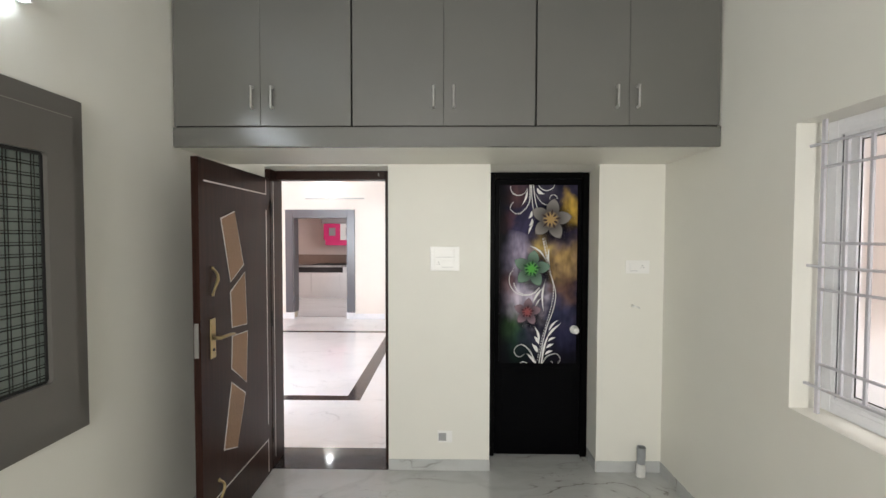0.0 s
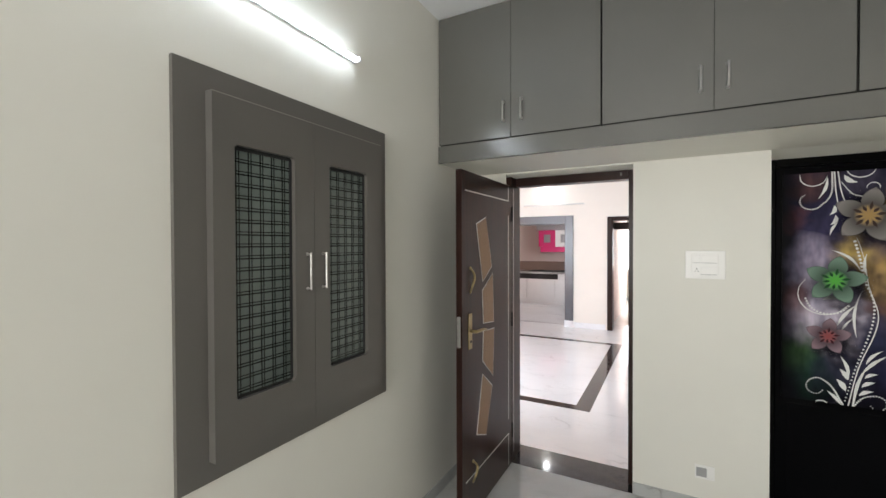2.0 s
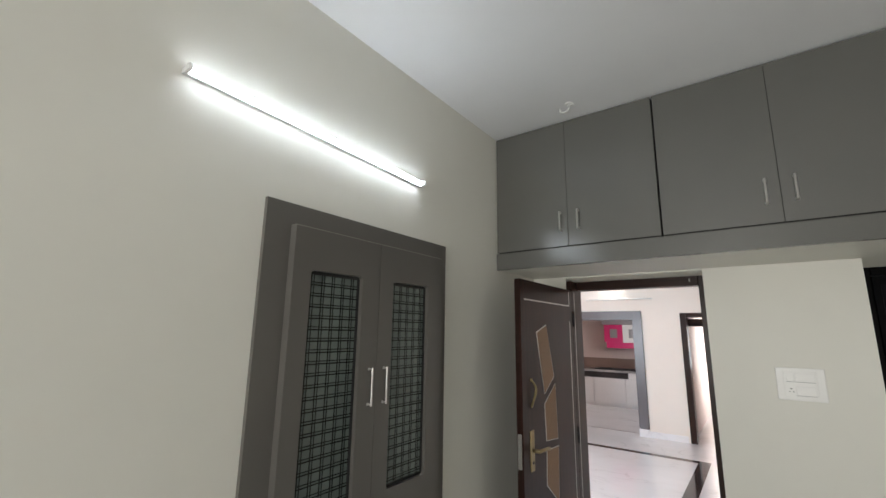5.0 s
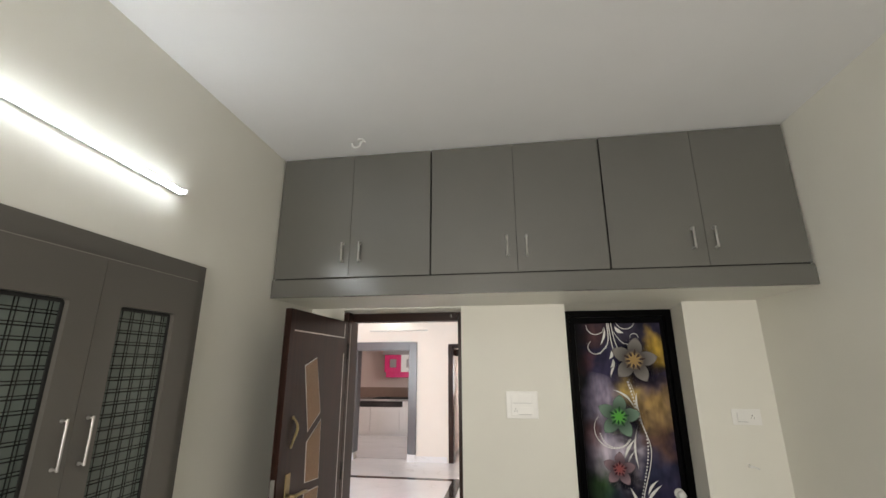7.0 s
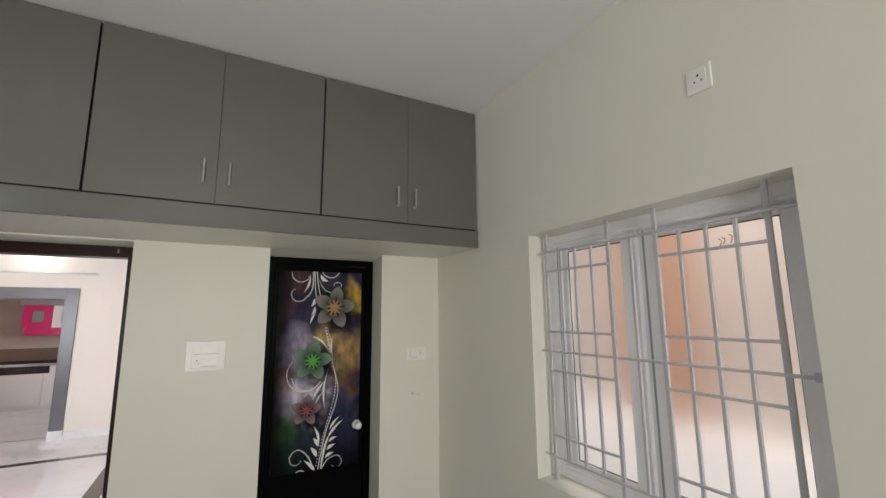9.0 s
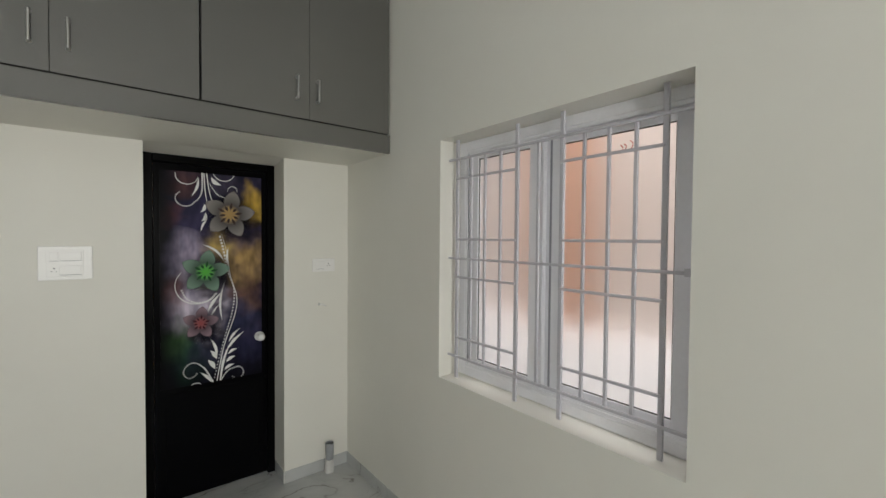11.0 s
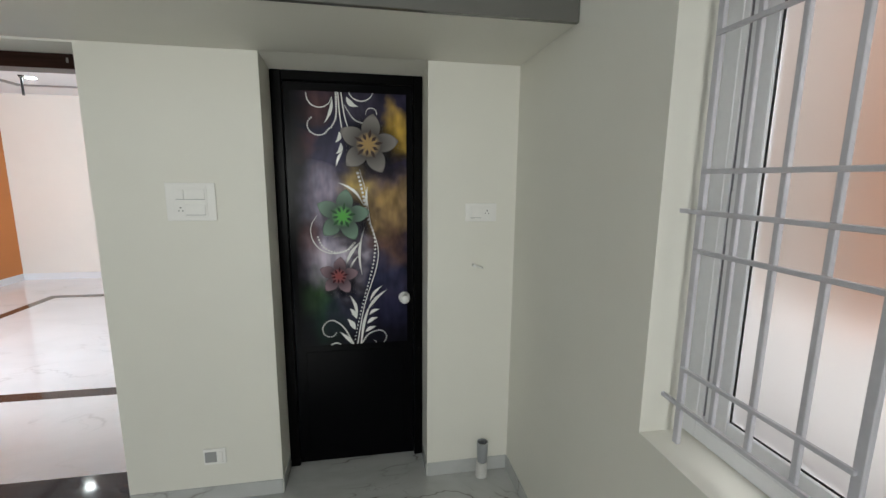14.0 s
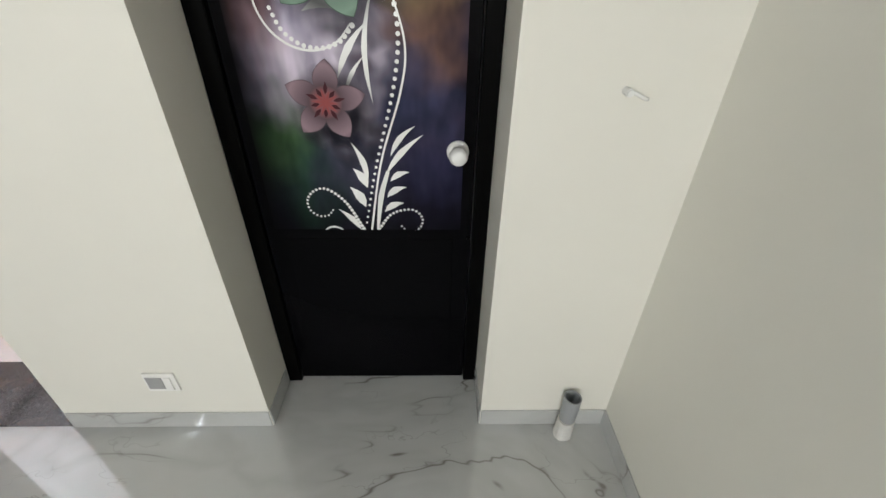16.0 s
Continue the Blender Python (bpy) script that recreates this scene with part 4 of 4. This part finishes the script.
bm = bmesh.new()
rod(bm, (0.930, YD + 0.012, 0.94), (0.930, YD - 0.002, 0.94), 0.030, 28)
rod(bm, (0.930, YD - 0.002, 0.94), (0.930, YD - 0.022, 0.94), 0.013, 20)
sweep(bm, [(0.930, YD - 0.018 - 0.034 * k / 8, 0.94) for k in range(9)], 0.024, 24, lambda s: 0.62 + 0.42 * math.sin(math.pi * (0.12 + 0.80 * s)))
part("knob", bm, WHITE_PVC, bd, "round white plastic knob", smooth=True)
bm = bmesh.new()
rod(bm, (0.972, YD + 0.013, 0.66), (0.972, YD - 0.001, 0.66), 0.006, 10)
part("frame_screw", bm, BLACK_FRAME, bd)

# ---------------- window ----------------
win = thing("window_1", (XE + 0.15, 1.23, WZ0), "white sliding window with two frosted panes, closed", "window", kind="structure")
ox0, ox1 = 1.602, 1.690
part("window_frame", boxes((ox0, ox1, WY1 - 0.045, WY1, WZ0, WZ1), (ox0, ox1, WY0, WY0 + 0.045, WZ0, WZ1), (ox0, ox1, WY0 + 0.045, WY1 - 0.045, WZ1 - 0.045, WZ1),
                           (ox0, ox1, WY0 + 0.045, WY1 - 0.045, WZ0, WZ0 + 0.045), bevel=0.002), UPVC, win)
for x in (1.604, 1.640, 1.676):
    part("track", boxes((x, x + 0.004, WY0 + 0.046, WY1 - 0.046, WZ0 + 0.0452, WZ0 + 0.060), (x, x + 0.004, WY0 + 0.046, WY1 - 0.046, WZ1 - 0.060, WZ1 - 0.0452),
                        (x, x + 0.004, WY1 - 0.060, WY1 - 0.0452, WZ0 + 0.0602, WZ1 - 0.0602)), UPVC, win)


def sash(x0, ya, yb, ga, gb):
    s = part("sash", boxes((x0, x0 + 0.026, ya, ga, WZ0 + 0.05, WZ1 - 0.05), (x0, x0 + 0.026, gb, yb, WZ0 + 0.05, WZ1 - 0.05),
                           (x0, x0 + 0.026, ga, gb, WZ0 + 0.05, 0.985), (x0, x0 + 0.026, ga, gb, 1.998, WZ1 - 0.05), bevel=0.0025), UPVC, win)
    p = part("pane", boxes((x0 + 0.011, x0 + 0.015, ga - 0.008, gb + 0.008, 0.978, 2.006)), FROST, s, "frosted glass pane")
    p.visible_shadow = False
    part("gasket", boxes((x0 + 0.007, x0 + 0.010, ga, ga + 0.004, 0.985, 1.998), (x0 + 0.007, x0 + 0.010, gb - 0.004, gb, 0.985, 1.998),
                         (x0 + 0.007, x0 + 0.010, ga + 0.004, gb - 0.004, 0.985, 0.989), (x0 + 0.007, x0 + 0.010, ga + 0.004, gb - 0.004, 1.994, 1.998)), GASKET, s)
    return s


s1 = sash(1.610, 1.285, WY1 - 0.062, 1.362, 1.690)
part("sash_latch", boxes((1.603, 1.611, 1.735, 1.752, 1.42, 1.55), bevel=0.002), UPVC, s1)
s2 = sash(1.646, WY0 + 0.047, 1.315, 0.766, 1.215)
bm = bmesh.new()
for y, z, h in ((0.968, 1.935, 0.030), (0.955, 1.940, 0.026), (0.930, 1.944, 0.034)):
    sweep(bm, smooth_line([(1.6560, y, z + h / 2), (1.6560, y - 0.010, z + h * 0.1), (1.6560, y - 0.002, z - h / 2)], 4), 0.0016, 6)
part("marker_scribble", bm, RED_INK, s2, "red marker scribble on the glass")

# Flat grey strips make channel and interlock darker than the profile.
part("channel", boxes((1.6085, 1.6395, WY1 - 0.0454, WY1 - 0.0450, WZ0 + 0.061, WZ1 - 0.061), (1.6445, 1.6755, WY1 - 0.0454, WY1 - 0.0450, WZ0 + 0.061, WZ1 - 0.061)), CHANNEL, win, "flat dark grey strip in the sliding channel")
part("interlock", boxes((1.6452, 1.6462, 1.266, 1.277, WZ0 + 0.052, WZ1 - 0.052)), CHANNEL, s2, "flat dark grey strip over the interlock")
gr = thing("window_grille", (1.54, 1.23, WZ0), "light grey painted steel window grille", "window grille")
gx = 1.540
for y in (1.765, 1.370, 1.140, 0.752):
    part("bar", boxes((gx - 0.006, gx + 0.006, y - 0.009, y + 0.009, WZ0 - 0.01, WZ1 + 0.01), bevel=0.0015), GRILLE, gr)
for y in (1.664, 1.568, 1.468, 1.255, 1.044, 0.946, 0.848):
    part("bar", boxes((gx - 0.0055, gx + 0.0055, y - 0.0065, y + 0.0065, 1.0, 1.995), bevel=0.0015), GRILLE, gr)
for z in (1.995, 1.497, 1.000):
    part("rail", boxes((gx - 0.0135, gx - 0.0035, WY0 - 0.01, WY1 + 0.01, z - 0.0055, z + 0.0055), bevel=0.0015), GRILLE, gr)
for a, b in ((1.370, 1.765), (0.752, 1.140)):
    for z in (1.898, 1.593, 1.404, 1.099):
        part("rail", boxes((gx - 0.013, gx - 0.004, a, b, z - 0.0055, z + 0.0055), bevel=0.0015), GRILLE, gr)
part("lug", boxes((gx - 0.016, gx + 0.006, WY0 - 0.002, WY0 + 0.040, 1.486, 1.512), bevel=0.002), GRILLE, gr)

# ---------------- switches and sockets ----------------


def rocker(parent, x0, x1, z0, z1, yf):
    bm = boxes((x0, x1, yf - 0.004, yf, z0, z1), bevel=0.0012)
    for v in bm.verts:
        if v.co.y < yf - 0.002 and v.co.z < (z0 + z1) / 2:
            v.co.y -= 0.0025
    # Grey line painted in for the small shadow below the rocker.
    part("rocker_shade", boxes((x0, x1, yf - 0.0012, yf - 0.0002, z0 - 0.0026, z0 - 0.0002)), SOCKET_GREY, parent)
    return part("rocker", bm, SWITCH_WHITE, parent, "white rocker switch")


def pins(parent, x, z, y, s=1.0):
    bm = bmesh.new()
    for dx, dz, r in ((0, 0.009, 0.0032), (-0.008, -0.005, 0.0024), (0.008, -0.005, 0.0024)):
        rod(bm, (x + dx * s, y + 0.001, z + dz * s), (x + dx * s, y - 0.0006, z + dz * s), r * s, 10)
    part("pin_hole", bm, HOLE, parent)


sb = thing("switch_board", (-0.01, YN, 1.38), "white plastic switch board with two rockers and a socket", "switch board")
part("plate", boxes((-0.108, 0.092, YN - 0.009, YN, 1.381, 1.546), bevel=0.004, seg=2), SWITCH_WHITE, sb)
part("module_tray", boxes((-0.078, 0.058, YN - 0.012, YN - 0.0085, 1.398, 1.528), bevel=0.0015), SWITCH_WHITE, sb)
rocker(sb, -0.028, 0.050, 1.476, 1.518, YN - 0.012)
rocker(sb, -0.066, -0.034, 1.476, 1.518, YN - 0.012)
rocker(sb, -0.030, 0.050, 1.408, 1.452, YN - 0.012)
pins(sb, -0.050, 1.430, YN - 0.012)
so = thing("wall_socket", (0.0, YN, 0.2), "small white wall outlet with grey insert", "wall socket")
part("plate", boxes((-0.055, 0.045, YN - 0.008, YN, 0.199, 0.280), bevel=0.003, seg=2), SWITCH_WHITE, so)
part("insert", boxes((-0.048, 0.004, YN - 0.010, YN - 0.0078, 0.212, 0.266), bevel=0.001), SOCKET_GREY, so, "grey outlet insert")
rocker(so, 0.010, 0.032, 0.212, 0.266, YN - 0.008)
s3 = thing("switch_socket", (1.29, YN, 1.367), "white switch and socket plate on cream wall", "wall socket")
part("plate", boxes((1.214, 1.371, YN - 0.008, YN, 1.367, 1.456), bevel=0.004, seg=2), SWITCH_WHITE, s3)
part("module_tray", boxes((1.236, 1.349, YN - 0.011, YN - 0.0075, 1.383, 1.440), bevel=0.0012), SWITCH_WHITE, s3)
rocker(s3, 1.240, 1.292, 1.387, 1.436, YN - 0.011)
pins(s3, 1.322, 1.412, YN - 0.011)
s4 = thing("wall_socket", (XE, 0.87, 2.44), "white three-pin wall socket high on the wall", "wall socket")
part("plate", boxes((XE - 0.008, XE, 0.828, 0.914, 2.436, 2.528), bevel=0.004, seg=2), SWITCH_WHITE, s4)
part("module", boxes((XE - 0.011, XE - 0.0075, 0.844, 0.898, 2.454, 2.510), bevel=0.0015), SWITCH_WHITE, s4)
bm = bmesh.new()
for dy, dz, r in ((0, 0.012, 0.0045), (-0.012, -0.008, 0.0035), (0.012, -0.008, 0.0035)):
    rod(bm, (XE - 0.010, 0.871 + dy, 2.482 + dz), (XE - 0.0118, 0.871 + dy, 2.482 + dz), r, 10)
part("pin_hole", bm, HOLE, s4)

# ---------------- pipe, tap stub and ceiling hook ----------------
pp = thing("drain_pipe", (1.322, 2.838, 0.0), "short open grey plastic drain pipe by the skirting", "pipe")
bm = bmesh.new()
n = 24
rings = []
for r, z in ((0.0265, 0.0), (0.0265, 0.118), (0.0285, 0.120), (0.0285, 0.195), (0.0245, 0.195), (0.0245, 0.06)):
    rings.append([bm.verts.new((1.322 + r * math.cos(2 * math.pi * k / n), 2.838 + r * math.sin(2 * math.pi * k / n), z)) for k in range(n)])
for a, b in zip(rings, rings[1:]):
    for k in range(n):
        bm.faces.new((a[k], a[(k + 1) % n], b[(k + 1) % n], b[k]))
bm.faces.new(rings[-1])
part("tube", bm, GREY_PVC, pp)
bm = bmesh.new()
rod(bm, (1.318, 2.834, 0.0), (1.318, 2.834, 0.085), 0.031, 18, 0.0285)
for v in bm.verts:
    v.co += Vector((noise.noise(v.co * 40), noise.noise(v.co * 43), 0)) * 0.004
part("cement_collar", bm, CEMENT, pp, "white cement smeared around the foot")
st = thing("pipe_stub", (1.262, YN, 1.148), "small white capped pipe stub on the wall", "pipe stub")
bm = bmesh.new()
rod(bm, (1.262, YN, 1.148), (1.262, YN - 0.022, 1.148), 0.0085, 14)
rod(bm, (1.262, YN - 0.022, 1.148), (1.262, YN - 0.028, 1.148), 0.0065, 14)
part("stub", bm, WHITE_PVC, st, smooth=False)
bm = bmesh.new()
sweep(bm, smooth_line([(1.262, YN - 0.02, 1.150), (1.275, YN - 0.026, 1.147), (1.295, YN - 0.022, 1.138), (1.306, YN - 0.012, 1.134)], 4), 0.004, 8)
part("tail", bm, WHITE_PVC, st, smooth=True)

hk = thing("ceiling_hook", (-0.90, 2.135, ZC), "white wire hook hanging from the ceiling", "ceiling hook")
bm = bmesh.new()
rod(bm, (-0.90, 2.135, ZC), (-0.90, 2.135, ZC - 0.006), 0.022, 18)
part("rose", bm, WHITE_PVC, hk)
bm = bmesh.new()
sweep(bm, [(-0.925 + 0.026 * math.cos(a), 2.125, ZC - 0.030 + 0.024 * math.sin(a)) for a in (math.pi * (0.9 + 1.25 * k / 14) for k in range(15))], 0.0055, 8)
sweep(bm, smooth_line([(-0.900, 2.127, ZC - 0.022), (-0.885, 2.13, ZC - 0.012), (-0.872, 2.135, ZC - 0.016)], 4), 0.005, 8)
part("hook", bm, WHITE_PVC, hk, smooth=True)

# ---------------- hall things ----------------
kf = thing("kitchen_frame", (-2.47, HY1, 0.1), "wide grey frame around the kitchen opening", "door frame", kind="structure")
KO0, KO1, KOT = -3.145, -1.80, 2.115
part("jamb", boxes((KO0, KX0, HY1 - 0.025, HY1 + 0.0, 0.125, KOT), (KX0 - 0.001, KX0 + 0.022, HY1, HY1 + 0.225, 0.125, KZ - 0.022), bevel=0.002), FRAME_GREY, kf)
part("jamb", boxes((KX1, KO1, HY1 - 0.025, HY1 + 0.0, 0.125, KOT), (KX1 - 0.022, KX1 + 0.001, HY1, HY1 + 0.225, 0.125, KZ - 0.022), bevel=0.002), FRAME_GREY, kf)
part("head", boxes((KX0 + 0.0005, KX1 - 0.0005, HY1 - 0.025, HY1 + 0.0, KZ, KOT), (KX0, KX1, HY1, HY1 + 0.225, KZ - 0.022, KZ + 0.001), bevel=0.002), FRAME_GREY, kf)
part("plinth_block", boxes((KO0, KX0 + 0.022, HY1 - 0.022, HY1 + 0.0, 0, 0.124)), HALL_SKIRTING, kf, "white marble plinth block")
part("plinth_block", boxes((KX1 - 0.022, KO1, HY1 - 0.022, HY1 + 0.0, 0, 0.124)), HALL_SKIRTING, kf, "white marble plinth block")
ff = thing("far_door_frame", (-0.69, HY1, 0.0), "dark brown wooden frame of the far doorway", "door frame", kind="structure")
part("jamb", boxes((DX0 - 0.06, DX0 + 0.03, HY1 - 0.02, HY1 + 0.20, 0.0, DZ + 0.04), bevel=0.003), DARK_WOOD, ff)
part("jamb", boxes((DX1 - 0.03, DX1 + 0.06, HY1 - 0.02, HY1 + 0.20, 0.0, DZ + 0.04), bevel=0.003), DARK_WOOD, ff)
part("head", boxes((DX0 + 0.031, DX1 - 0.031, HY1 - 0.02, HY1 + 0.20, DZ - 0.03, DZ + 0.04), bevel=0.003), DARK_WOOD_X, ff)
solo("loft_beam", boxes((-1.17, 1.2, 8.75, 9.2, 1.86, 1.99), bevel=0.004), DARK_WOOD_X, "dark brown loft edge beam in the far room", "beam")
ht = thing("hall_tube_light", (-2.18, HY1, 2.31), "unlit white batten tube light on the hall wall", "tube light")
part("base", boxes((-2.76, -1.60, HY1 - 0.022, HY1, 2.318, 2.345), bevel=0.003), WHITE_PVC, ht)
bm = bmesh.new()
rod(bm, (-2.74, HY1 - 0.032, 2.330), (-1.62, HY1 - 0.032, 2.330), 0.013, 14)
part("tube", bm, WHITE_PVC, ht, smooth=True)
for lx, ly in ((-2.28, 7.97), (-4.22, 5.81), (-3.17, 6.87)):
    dl = thing("downlight", (lx, ly, 2.725), "lit round white downlight in the hall ceiling", "downlight", "downlights in the hall ceiling")
    bm = bmesh.new()
    rod(bm, (lx, ly, 2.725), (lx, ly, 2.713), 0.062, 28, 0.072)
    part("trim_ring", bm, WHITE_PVC, dl)
    bm = bmesh.new()
    rod(bm, (lx, ly, 2.713), (lx, ly, 2.709), 0.050, 28)
    part("diffuser", bm, LAMP, dl, "lit round diffuser")
fd = thing("fan_rod", (-3.22, 6.80, 2.725), "short dark fan rod hanging from the hall ceiling", "fan rod")
bm = bmesh.new()
rod(bm, (-3.22, 6.80, 2.725), (-3.22, 6.80, 2.500), 0.012, 14)
part("rod", bm, GASKET, fd, smooth=True)
bm = bmesh.new()
rod(bm, (-3.22, 6.80, 2.725), (-3.22, 6.80, 2.700), 0.030, 18, 0.018)
part("canopy", bm, GASKET, fd)

# ---------------- kitchen things ----------------
CY = 10.74
ct = thing("kitchen_counter", (-2.8, 11.05, 0.0), "white kitchen base cabinets with a dark strip on top", "kitchen cabinet")
x = -4.28
for k in range(4):
    part("shutter", boxes((x + 0.004, x + 0.738, CY + 0.02, CY + 0.04, 0.08, 0.66), bevel=0.002), KITCHEN_WHITE, ct)
    x += 0.745
part("carcass", boxes((-4.28, -1.30, CY + 0.042, KYB - 0.014, 0.0, 0.805)), KITCHEN_WHITE, ct)
# Dark strip just below the worktop, ending at x -2.72.
part("strip_below", boxes((-4.28, -2.72, CY + 0.012, CY + 0.040, 0.665, 0.80)), GRANITE, ct, "dark strip under the worktop")
solo("worktop", boxes((-4.29, -1.29, CY, KYB - 0.013, 0.806, 0.848), bevel=0.004), granite("pale_granite", (0.45, 0.44, 0.43), (0.6, 0.6, 0.6), 0.08), "pale polished stone kitchen worktop", "worktop")
hb = thing("gas_hob", (-2.9, 11.0, 0.849), "black glass gas hob on the worktop", "gas hob")
part("glass_top", boxes((-3.50, -2.30, 10.80, 11.26, 0.849, 0.868), bevel=0.004), GASKET, hb)
for bx in (-3.2, -2.65):
    bm = bmesh.new()
    rod(bm, (bx, 11.03, 0.868), (bx, 11.03, 0.885), 0.06, 18)
    part("burner", bm, GASKET, hb)


def wall_unit(x0, x1, body, group):
    u = thing("kitchen_wall_cabinet", ((x0 + x1) / 2, KYB, 1.5), "glossy kitchen wall cabinet with a small square window", "kitchen cabinet", group)
    yf = 11.0
    part("body", boxes((x0, x1, yf + 0.02, KYB - 0.002, 1.50, 1.93)), body, u)
    wx0, wx1, wz0, wz1 = x0 + 0.13, x1 - 0.12, 1.60, 1.83
    d = part("door", boxes((x0, wx0, yf, yf + 0.019, 1.50, 1.93), (wx1, x1, yf, yf + 0.019, 1.50, 1.93), (wx0, wx1, yf, yf + 0.019, 1.50, wz0), (wx0, wx1, yf, yf + 0.019, wz1, 1.93)), body, u)
    part("pane", boxes((wx0 + 0.01, wx1 - 0.01, yf + 0.008, yf + 0.012, wz0 + 0.01, wz1 - 0.01)), KITCHEN_GREY, d)
    return u


wall_unit(-3.28, -2.84, PINK, "kitchen wall cabinets")
wall_unit(-2.838, -2.40, KITCHEN_WHITE, "kitchen wall cabinets")
solo("pink_shelf", boxes((-3.24, -2.40, 11.02, KYB - 0.002, 1.36, 1.498), bevel=0.003), PINK, "glossy pink shelf box under the wall cabinets", "shelf")
solo("kitchen_loft", boxes((-3.32, -1.30, 10.95, KYB - 0.002, 1.935, 2.12), bevel=0.004), KITCHEN_GREY, "grey loft box over the kitchen cabinets", "loft")
